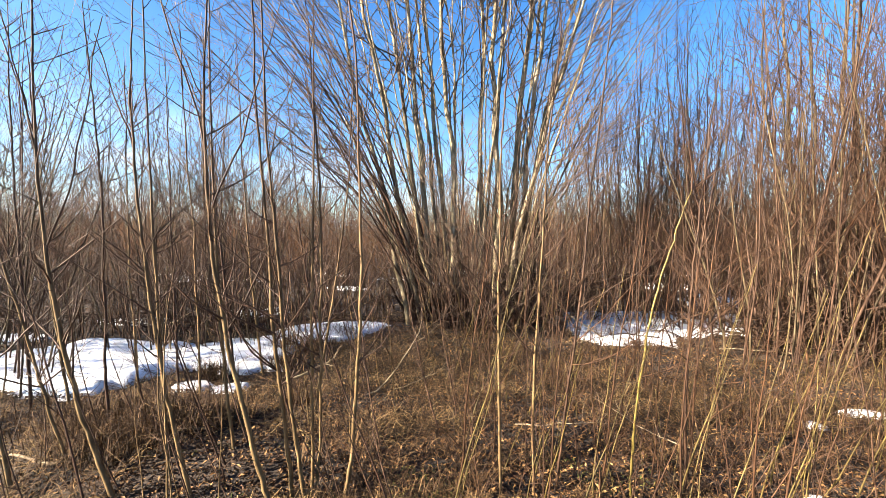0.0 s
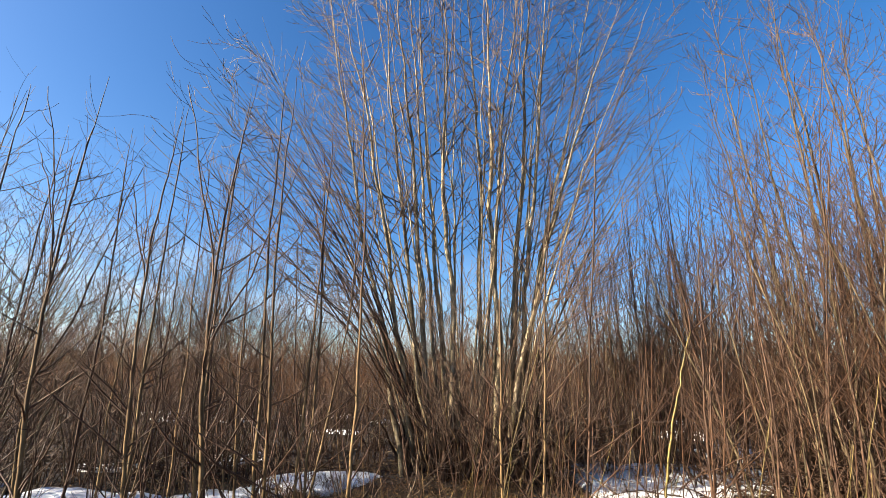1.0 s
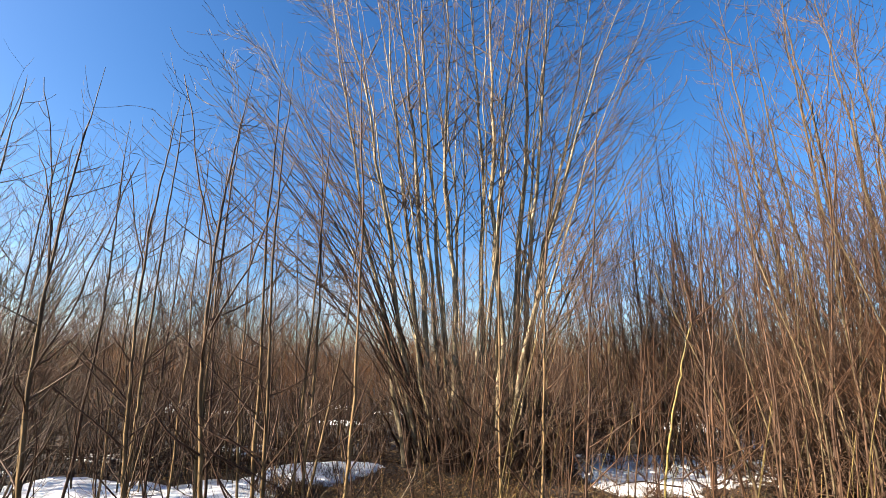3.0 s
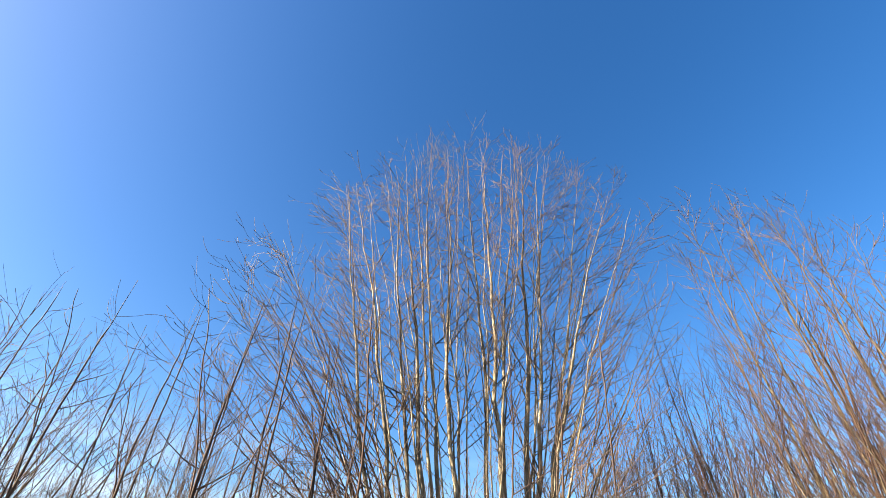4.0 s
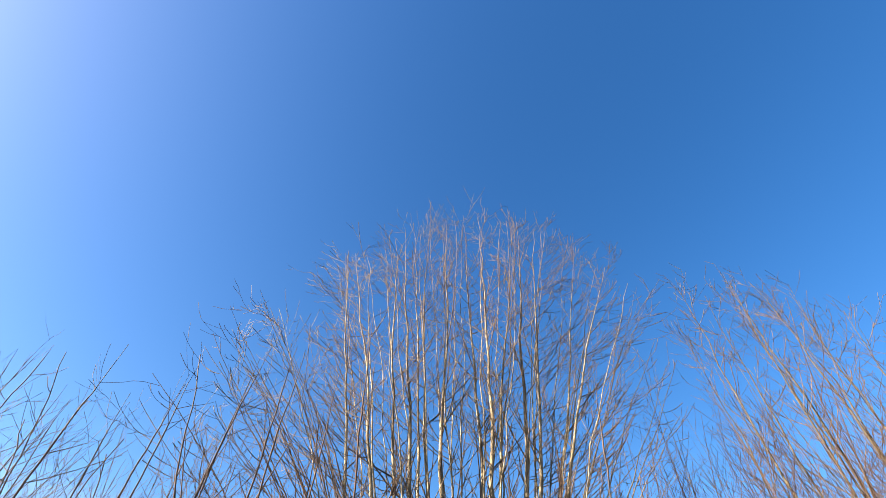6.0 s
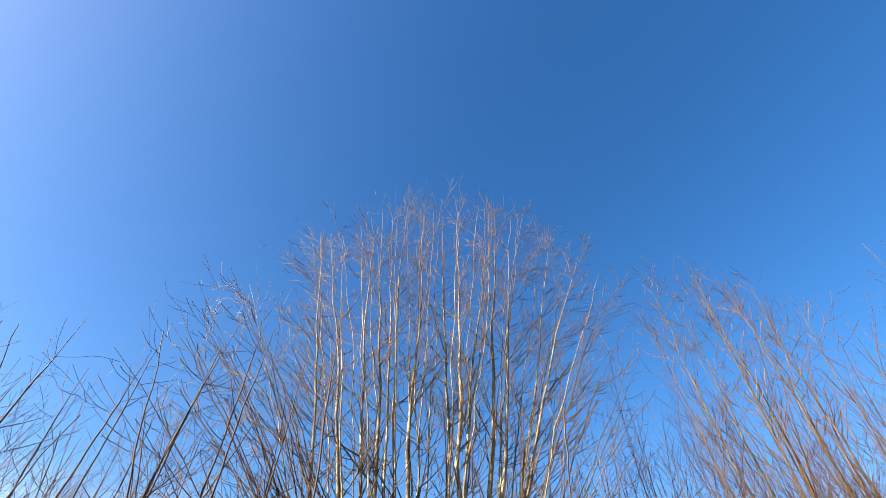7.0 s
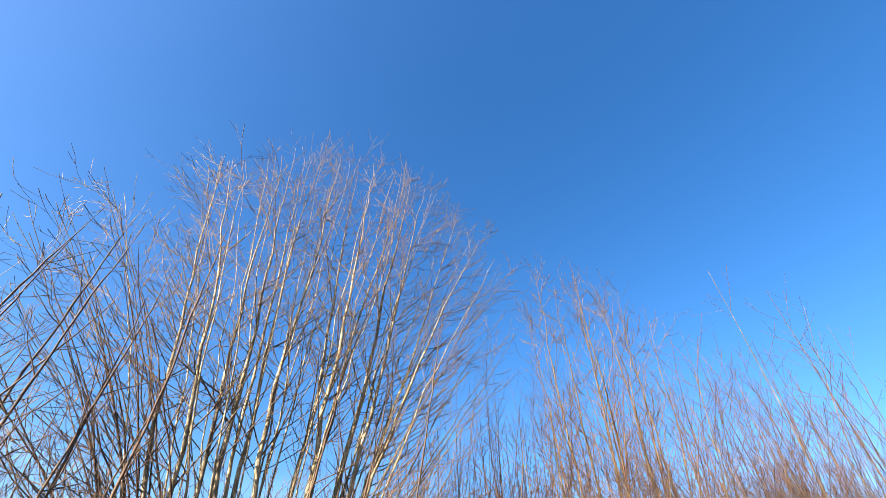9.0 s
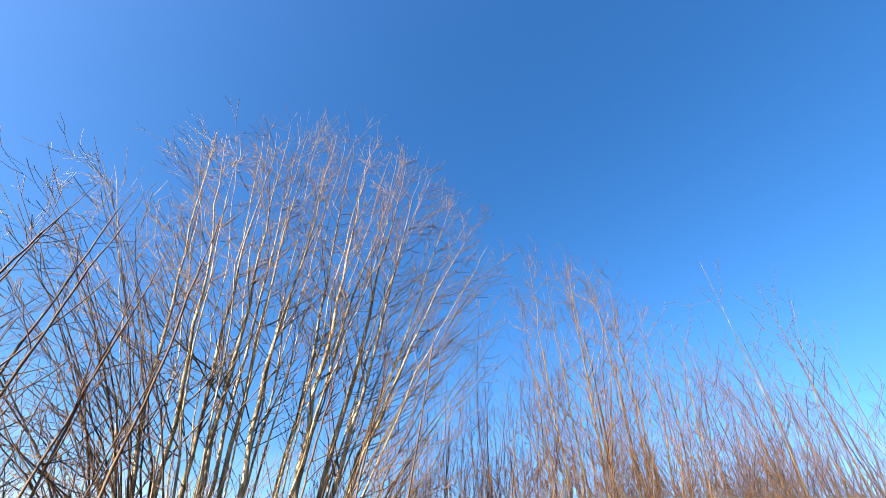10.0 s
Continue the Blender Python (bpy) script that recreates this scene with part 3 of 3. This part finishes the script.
# ---------------------------------------------------------------- thickets
def shrub_template(name, seed, stems, height, spread, mat, twig_mat, label, r=0.012, crown=1.0, lean=0.3, category="shrub", group="bare shrubs of the thicket", second=None):
    rng = np.random.default_rng(seed)
    t = tagged(new(name), label, category, group)
    for i in range(stems):
        a = rng.uniform(0, 6.28)
        q = spread * math.sqrt(rng.random())
        b = np.array((math.cos(a) * q, math.sin(a) * q, -0.05))
        h = height * rng.uniform(0.6, 1.05)
        w = (math.cos(a) * lean * rng.uniform(0.2, 1.2), math.sin(a) * lean * rng.uniform(0.2, 1.2), 1)
        pts = grow(rng, b, w, h, 10, 0.062, 0.3)
        rad = taper(r * rng.uniform(0.6, 1.2), 0.0025, 10)
        trunk, twigs = Tubes(5), Tubes(3)
        trunk.add(pts, rad)
        branch_out(rng, twigs, twigs, pts, rad, int(9 * crown), 0.15, 0.96, height * 0.25, 48, 1.9, 0.38, 0.3, 0.0, None, 0.5, 0.0042, 5, 1.0, 0.07)
        stem = part("stem", trunk.mesh("stem", mat if i % 3 else second or mat), t)
        part("twig_spray", twigs.mesh("twig_spray", twig_mat), stem, kind="stuff")
    return t


def plant(template, spots, rng, first_at=None):
    """Sets copies of a shrub on the ground; the first spot takes the shrub itself."""
    for i, (x, y, k) in enumerate(spots):
        m = pose(x, y, ground_z(x, y) - 0.02, rng.uniform(-4, 4), rng.uniform(-4, 4), rng.uniform(0, 360)) @ Matrix.Diagonal((k, k, k * rng.uniform(0.9, 1.12), 1))
        if i == 0:
            template.matrix_basis = m
        else:
            copy_thing(template, m)


prng = np.random.default_rng(77)


def scatter(n, az0, az1, d0, d1, k0, k1, avoid=True):
    out = []
    while len(out) < n:
        az, d = radians(prng.uniform(az0, az1)), math.sqrt(prng.uniform(d0 ** 2, d1 ** 2))
        x, y = math.sin(az) * d, math.cos(az) * d
        if avoid and abs(x - 0.4) < 1.9 and 4.5 < y < 9.5:
            continue
        out.append((x, y, prng.uniform(k0, k1)))
    return out


GROVE = "clump of slender bare grey-brown saplings"
RUSSET = "dense bare russet willow shrub"
for s, n in ((0, 11), (1, 11), (2, 11)):      # grove of young saplings beyond the large snow sheet
    plant(shrub_template("shrub", 100 + s, 8, 5.5, 0.75, M_SAPTWIG, M_SAPTWIG, GROVE, 0.014, 1.8, 0.17, second=M_OLIVE),
          [(x, y, min(k, (1.6 + 0.43 * math.hypot(x, y)) / 5.0)) for x, y, k in scatter(n, -64, -21, 6.4, 11.8, 0.75, 1.2) + scatter(3, -22, -11, 8.5, 12.0, 0.65, 0.9)], prng)
for s, n in ((0, 14), (1, 14), (2, 14)):      # brown thicket round the tall willow
    plant(shrub_template("shrub", 200 + s, 11, 5.0, 0.8, (M_SAPTWIG, M_SAPTWIG, M_OSIER)[s], (M_OSIER, M_SAPTWIG, M_SAPTWIG)[s], RUSSET, 0.014, 1.3, 0.17, second=M_OLIVE),
          scatter(n - 7, 34, 60, 7.0, 10.5, 0.85, 1.1) + scatter(5, 15, 40, 9.9, 12.5, 1.05, 1.3) + scatter(15, 52, 82, 7.6, 10.6, 0.64, 0.88) + scatter(4, 40, 64, 7.8, 10.0, 0.9, 1.05), prng)
plant(shrub_template("shrub", 230, 9, 5.5, 0.8, M_SAPTWIG, M_SAPTWIG, "tall clump of thin bare grey-brown willow stems", 0.014, 1.7, 0.15, second=M_OLIVE),
      scatter(7, 20, 37, 8.4, 11.0, 0.85, 1.12), prng)


def shoot_template(seed, height, lean, mat, twig_mat, r, branches, label, group):
    """One thin upright shoot with a few side twigs, leaning towards +x by lean."""
    rng = np.random.default_rng(seed)
    t = tagged(new("osier_shoot"), label, "shoot", group)
    pts = grow(rng, np.array((0, 0, -0.04)), (lean, rng.normal(0, 0.06), 1), height, 12, 0.05, 0.25)
    rad = taper(r * 1.45, 0.0022, 12, 0.9)
    trunk, limbs, twigs = Tubes(6), Tubes(4), Tubes(3)
    trunk.add(pts, rad)
    branch_out(rng, limbs, twigs, pts, rad, branches, 0.2, 0.94, height * 0.27, 46, 2.2, 0.2, 0.35, 0.0, None, 0.5, 0.0018, 6)
    stem = part("stem", trunk.mesh("stem", mat), t)
    each_part("branch", limbs, twig_mat, stem, (0, 0, 0))
    if twigs.lines:
        part("twig_spray", twigs.mesh("twig_spray", twig_mat), stem, kind="stuff")
    return t


def shoots(template, n, az0, az1, d0, d1, k0, k1, spin, seed):
    rng = np.random.default_rng(seed)
    for i in range(n):
        az, d = radians(rng.uniform(az0, az1)), d0 + (d1 - d0) * rng.random() ** 1.5
        x, y, k = math.sin(az) * d, math.cos(az) * d, rng.uniform(k0, k1) * min(1.0, 0.5 + 0.12 * d)
        m = pose(x, y, ground_z(x, y), rng.normal(0, 4), rng.normal(0, 4), rng.uniform(-spin, spin)) @ Matrix.Diagonal((k, k, k, 1))
        if i:
            copy_thing(template, m)
        else:
            template.matrix_basis = m


TAN, GOLD, DARK = "thin bare tan shoot standing in straw", "thin bare olive-yellow osier shoot", "thin dark bare shoot standing in dead grass"
for i, (h, lean, mat, r, nb, lab) in enumerate(((2.3, 0.16, M_GOLD, 0.0055, 9, GOLD), (2.0, 0.30, M_OSIER, 0.0045, 9, TAN), (2.4, 0.08, M_OSIER, 0.006, 10, TAN),
                                                (1.6, 0.36, M_GOLD, 0.004, 7, GOLD), (2.3, 0.02, M_OSIER, 0.005, 10, TAN), (1.3, 0.2, M_GOLD, 0.0035, 6, GOLD),
                                                (1.8, -0.12, M_OSIER, 0.0045, 8, TAN), (1.0, 0.4, M_OSIER, 0.003, 5, TAN))):
    shoots(shoot_template(500 + i, h, lean, mat, M_OSIER if mat is not M_SAPLING else M_SAPTWIG, r, nb, lab, "osier shoots"), 21, 1, 47, 2.35, 6.0, 0.65, 1.05, 45, 900 + i)
for i, (h, lean, mat, r, nb, lab) in enumerate(((2.2, -0.18, M_SAPLING, 0.006, 9, TAN), (1.7, -0.3, M_SAPTWIG, 0.005, 8, DARK), (2.5, -0.08, M_SAPTWIG, 0.006, 9, DARK), (1.2, -0.35, M_SAPTWIG, 0.0035, 6, DARK))):
    shoots(shoot_template(520 + i, h, lean, mat, M_SAPTWIG, r, nb, lab, "shoots in the dead grass"), 18, -50, 4, 2.5, 6.2, 0.65, 1.1, 45, 950 + i)
for s in range(2):      # behind the willow
    plant(shrub_template("shrub", 400 + s, 9, 3.0, 0.9, M_SHADED_BRUSH, M_SHADED_BRUSH, "bare brown shrub of the far thicket", 0.012, 0.9, 0.35),
          scatter(20, -60, 60, 11, 19, 0.8, 1.1), prng)


def brush(name, label, seed, count, d0, d1, h0, h1, side, spread, mat):
    """Brush too thick to count: stems with a few side twigs each."""
    rng = np.random.default_rng(seed)
    t = Tubes(3)
    for _ in range(count):
        az, d = radians(rng.uniform(-spread, spread)), d0 + (d1 - d0) * rng.random() ** 1.4
        x, y = math.sin(az) * d, math.cos(az) * d
        if abs(x - 0.4) < 1.2 and y < 8.6:
            continue
        h = rng.uniform(h0, h1) * (1 + 0.004 * d)
        p = grow(rng, np.array((x, y, ground_z(x, y) - 0.05)), (rng.normal(0, 0.3), rng.normal(0, 0.3), 1), h, 5, 0.12, 0.2)
        t.add(p, taper(0.008 + d * 0.0003, 0.003 + d * 0.0001, 5))
        for _ in range(side):
            j = rng.integers(0, 4)
            t.add(grow(rng, p[j], side_way(rng, p[j + 1] - p[j], 0.7), h * rng.uniform(0.25, 0.5), 3, 0.12, 0.25), taper(0.004 + d * 0.00015, 0.0025 + d * 0.00008, 3))
    tagged(new(name, t.mesh(name, mat)), label, "brush", kind="stuff")


brush("far_thicket", "brown bare brush of the distant thicket", 9, 7700, 16, 90, 2.3, 4.6, 3, 72, M_FAR)
# the undergrowth's tone is dimmed to stand for shade near the ground
brush("undergrowth", "low dark tangled undergrowth below the saplings", 10, 2600, 8.2, 18, 0.3, 1.5, 3, 66, M_SHADED_BRUSH)


# ---------------------------------------------------------------- loose cover of the ground
def heights(x, y):
    return np.array([ground_z(a, b) for a, b in zip(x, y)])


def blades(name, label, mat, rng, x, y, length, width, lift, category, bend=0.3):
    """Grass blades: ribbons of two folds, from lying flat to standing."""
    n = len(x)
    a = rng.uniform(0, 2 * np.pi, n)
    up = np.clip(lift, 0, 1.45)
    w = np.stack([np.cos(a) * np.cos(up), np.sin(a) * np.cos(up), np.sin(up)], 1)
    side = np.stack([-np.sin(a), np.cos(a), np.zeros(n)], 1) * width[:, None]
    p0 = np.stack([x, y, heights(x, y) + 0.004 + rng.uniform(0, 0.02, n)], 1)
    p1 = p0 + w * (length * 0.5)[:, None] + np.array([0, 0, 1]) * (length * 0.07)[:, None]
    d2 = w * np.array([1, 1, 0.2]) + rng.normal(0, bend, (n, 3)) * np.array([1, 1, 0.35])
    p2 = p1 + d2 * (length * 0.5)[:, None]
    p2[:, 2] = np.maximum(p2[:, 2], p0[:, 2] - 0.006)
    V = np.stack([p0 - side, p0 + side, p1 - side, p1 + side, p2 - side * 0.2, p2 + side * 0.2], 1).reshape(-1, 3)
    i = np.arange(n)[:, None] * 6
    F = np.concatenate([i + np.array([0, 1, 3, 2]), i + np.array([2, 3, 5, 4])])
    tagged(new(name, mesh_of(name, V, F, mat)), label, category, kind="stuff")


def fallen_leaves(rng, n):
    """Curled dead leaves: two folded halves each."""
    az, d = np.radians(rng.uniform(-52, 52, n)), 2.0 + 6.5 * rng.random(n) ** 1.3
    x, y = np.sin(az) * d, np.cos(az) * d
    a, tilt, L = rng.uniform(0, 6.28, n), rng.normal(0, 0.45, n), rng.uniform(0.008, 0.024, n)
    f = np.stack([np.cos(a), np.sin(a), np.sin(tilt)], 1) * L[:, None]
    s = np.stack([-np.sin(a), np.cos(a), rng.normal(0, 0.5, n)], 1) * (L * rng.uniform(0.25, 0.45, n))[:, None]
    c = np.stack([x, y, heights(x, y) + rng.uniform(0.004, 0.03, n)], 1)
    lift = np.array([0, 0, 1.0]) * (L * rng.uniform(0.1, 0.5, n))[:, None]
    V = np.stack([c - f, c + s + lift, c + f, c - s + lift], 1).reshape(-1, 3)
    i = np.arange(n)[:, None] * 4
    F = np.concatenate([i + np.array([0, 1, 2]), i + np.array([0, 2, 3])])
    tagged(new("fallen_leaves", mesh_of("fallen_leaves", V, F, M_LEAF, False)), "dark curled dead leaves matted on the soil", "leaves", kind="stuff")


def ground_cover():
    rng = np.random.default_rng(3)
    n = 96000
    az, d = np.radians(rng.uniform(-54, 54, n)), 1.9 + 7.5 * rng.random(n) ** 1.3
    x, y = np.sin(az) * d, np.cos(az) * d
    patch = np.array([lump(a, b, 0.9, 40.0) for a, b in zip(x, y)])
    patch += 0.6 * np.array([lump(a, b, 2.6, 44.0) for a, b in zip(x, y)])
    patch += 0.3 * np.exp(-(x / 2.2) ** 2 - ((y - 5.8) / 1.4) ** 2) - 0.45 * np.exp(-((x - 1.6) / 2.4) ** 2 - ((y - 2.7) / 0.9) ** 2)
    keep = patch + rng.normal(0, 0.12, n) > 0.05
    x, y = x[keep], y[keep]
    m = len(x)
    blades("dead_grass", "flattened pale straw-coloured dead grass", M_STRAW, rng, x, y, rng.uniform(0.08, 0.30, m), rng.uniform(0.0014, 0.0038, m), np.abs(rng.normal(0, 0.22, m)), "grass")
    k = 44000
    az, d = np.radians(rng.uniform(-54, 54, k)), 2.0 + 5.0 * rng.random(k) ** 1.2
    x, y = np.sin(az) * d, np.cos(az) * d
    clump = np.array([lump(a, b, 2.4, 52.0) + 0.5 * lump(a, b, 0.6, 57.0) for a, b in zip(x, y)])
    x, y = x[clump > 0.1], y[clump > 0.1]
    m = len(x)
    blades("straw", "ruffled clumps of dry brown grass", M_TUFT, rng, x, y, rng.uniform(0.07, 0.24, m), rng.uniform(0.001, 0.0026, m), rng.uniform(0.1, 1.0, m), "grass", 0.4)
    # standing tufts
    tufts = [(-2.5, 3.4, 0.5, 2400), (-2.0, 3.5, 0.35, 1100), (-2.95, 3.5, 0.35, 1200), (-2.4, 3.1, 0.45, 900), (-2.6, 4.9, 0.2, 350), (-1.85, 6.0, 0.22, 500), (-1.95, 5.3, 0.2, 350), (-1.5, 6.9, 0.3, 350),
             (-2.2, 6.1, 0.22, 300), (-4.0, 3.6, 0.35, 450), (-1.4, 4.1, 0.25, 250), (2.7, 3.6, 0.35, 300), (3.5, 3.3, 0.4, 300), (1.2, 4.6, 0.4, 300)]
    X, Y = [], []
    for cx, cy, r, k in tufts:
        X.append(rng.normal(cx, r * 0.5, k))
        Y.append(rng.normal(cy, r * 0.35, k))
    x, y = np.concatenate(X), np.concatenate(Y)
    m = len(x)
    blades("grass_tuft", "shaggy russet tufts of dead grass", M_TUFT, rng, x, y, rng.uniform(0.14, 0.42, m), rng.uniform(0.0012, 0.003, m), rng.uniform(0.3, 1.4, m), "grass", 0.45)
    k = 2600
    x, y = rng.normal(0.1, 0.9, k), 2.55 + np.abs(rng.normal(0, 0.35, k))
    sel = np.array([lump(a, b, 2.2, 61.0) for a, b in zip(x, y)]) > 0.15
    x, y = x[sel], y[sel]
    m = len(x)
    blades("moss", "low green moss between dead leaves", M_MOSS, rng, x, y, rng.uniform(0.015, 0.04, m), rng.uniform(0.002, 0.004, m), rng.uniform(0.3, 1.3, m), "moss")
    fallen_leaves(rng, 90000)


ground_cover()


# ---------------------------------------------------------------- stool, dead wood, far trees
def willow_stool():
    """The knotted foot of the big willow; its dark tone stands in for self-shadow."""
    rng = np.random.default_rng(41)
    stool = empty("willow_stool", 0.4, 7.5, "dark knotted stool of cut and broken willow stubs", "stump")
    t = Tubes(8)
    for i in range(70):
        a = rng.uniform(0, 6.28)
        q = 0.95 * math.sqrt(rng.random())
        x, y = 0.4 + math.cos(a) * q, 7.4 + math.sin(a) * q * 0.6
        p = grow(rng, np.array((x, y, ground_z(x, y) - 0.1)), (math.cos(a) * 0.3, math.sin(a) * 0.3, 1), rng.uniform(0.35, 1.1), 6, 0.16, 0.2)
        t.add(p, taper(rng.uniform(0.03, 0.075), 0.006, 6, 0.6))
    # stubs take the shade-dark brush tone, a dark core between the stems
    each_part("stub", t, M_SHADED_BRUSH, stool, np.array(stool.location))


willow_stool()


def fallen_branch(x, y, z, turn, length, r, seed, label="pale dead branch lying on the ground", rise=0.05, mat=M_DEAD):
    rng = np.random.default_rng(seed)
    ob = empty("fallen_branch", x, y, label, "branch", "dead fallen branches")
    o = np.array(ob.location)
    a = radians(turn)
    pts = grow(rng, np.array((x, y, ground_z(x, y) + z)), (math.cos(a), math.sin(a), rise), length, 12, 0.16, -0.03)
    pts[:, 2] = np.maximum(pts[:, 2], [ground_z(p[0], p[1]) + r for p in pts])
    rad = taper(r, r * 0.25, 12)
    t, limbs, twigs = Tubes(6), Tubes(4), Tubes(3)
    t.add(pts, rad)
    branch_out(rng, limbs, twigs, pts, rad, 5, 0.3, 0.9, length * 0.35, 45, 1.0, length * 0.15, 0.1, 0.0, None, 0.5, 0.002, 6)
    stem = part("stem", t.mesh("stem", mat, o), ob)
    each_part("side_branch", limbs, mat, stem, o)


fallen_branch(-0.98, 2.75, 0.68, 8, 0.42, 0.008, 1, "pale crooked dead branch caught on a sapling", 0.1)
fallen_branch(-0.62, 3.4, 0.35, 15, 1.05, 0.006, 2, "long pale arching dead shoot", 0.35)
for i, (x, y, turn, L) in enumerate(((-1.9, 8.6, 20, 1.8), (-1.2, 9.2, -30, 1.6), (-2.8, 8.9, 165, 1.7), (-0.9, 8.3, 150, 1.3), (-3.6, 7.9, 10, 1.5), (-4.8, 7.4, -15, 1.6),
                                     (-1.8, 3.3, 170, 1.3), (-2.6, 2.9, 175, 1.2), (1.4, 6.0, 20, 1.1), (2.5, 6.6, 160, 1.3), (4.2, 6.4, 10, 1.6), (4.8, 5.9, 170, 1.4),
                                     (3.6, 6.1, 35, 1.2), (5.3, 6.6, 140, 1.5), (0.6, 3.6, -20, 0.8), (-0.5, 4.4, 12, 0.7), (1.9, 3.1, 165, 0.9))):
    fallen_branch(x, y, 0.04, turn, L, 0.011 if L > 1 else 0.006, 60 + i, rise=0.22 if i < 6 else 0.04)


def brush_pile(x, y, rx, ry, h, n, seed, label):
    rng = np.random.default_rng(seed)
    t = Tubes(4)
    for _ in range(n):
        px, py = x + rng.normal(0, rx * 0.5), y + rng.normal(0, ry * 0.5)
        a = rng.uniform(0, 6.28)
        t.add(grow(rng, np.array((px, py, ground_z(px, py) + rng.uniform(0, h))), (math.cos(a), math.sin(a), rng.normal(0.15, 0.35)), rng.uniform(0.4, 1.2), 6, 0.14, -0.1), taper(rng.uniform(0.004, 0.012), 0.002, 6))
    tagged(new("brush_pile", t.mesh("brush_pile", M_SHADED_BRUSH)), label, "brush", kind="stuff")


# piles coloured as if shaded; the third also keeps sun off the snow
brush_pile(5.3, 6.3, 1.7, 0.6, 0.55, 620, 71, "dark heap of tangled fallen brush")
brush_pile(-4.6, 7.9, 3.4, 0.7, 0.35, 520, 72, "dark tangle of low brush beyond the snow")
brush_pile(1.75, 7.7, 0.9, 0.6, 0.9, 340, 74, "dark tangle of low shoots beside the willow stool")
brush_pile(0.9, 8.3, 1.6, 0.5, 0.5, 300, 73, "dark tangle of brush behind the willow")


def fir_tree(x, y, h, seed):
    rng = np.random.default_rng(seed)
    tree = empty("fir_tree", x, y, "small dark green fir far behind the thicket", "tree", "far firs")
    o = np.array(tree.location)
    trunk, limbs = Tubes(6), Tubes(4)
    trunk.add(np.array([[x, y, h * i / 7 - 0.05] for i in range(8)]), taper(h * 0.018, 0.02, 8))
    V, F = [], []
    for lev in np.linspace(0.12, 0.97, 26):
        for _ in range(7):
            a, L = rng.uniform(0, 6.28), h * 0.26 * (1.03 - lev) * rng.uniform(0.6, 1.1)
            d, sd = np.array((math.cos(a), math.sin(a), -0.25)), np.array((-math.sin(a), math.cos(a), 0))
            p = np.array((x, y, h * lev))
            for k in range(5):
                q = p + d * L * (k + 0.4) / 5
                w = L * 0.22 * (1.1 - k / 5)
                i = len(V)
                V += [q - sd * w - (0, 0, w * 0.5), q + d * L * 0.25, q + sd * w - (0, 0, w * 0.5), q - d * L * 0.1 + np.array((0, 0, w * 0.2))]
                F.append((i, i + 1, i + 2, i + 3))
    part("trunk", trunk.mesh("trunk", M_SHADED_BRUSH, o), tree)
    part("crown", mesh_of("crown", np.array(V) - o, F, M_FIR, False), tree)


for i, (az, d, h) in enumerate(((20.7, 85, 8.6), (22.0, 92, 7.2), (-19.5, 105, 6.6), (-17.0, 120, 6.2), (-21.5, 110, 5.4), (24.5, 110, 6.2), (9.0, 130, 6.6), (-9.5, 120, 6.0), (-33.0, 120, 6.5), (33.0, 115, 7.0))):
    fir_tree(math.sin(radians(az)) * d, math.cos(radians(az)) * d, h, 80 + i)
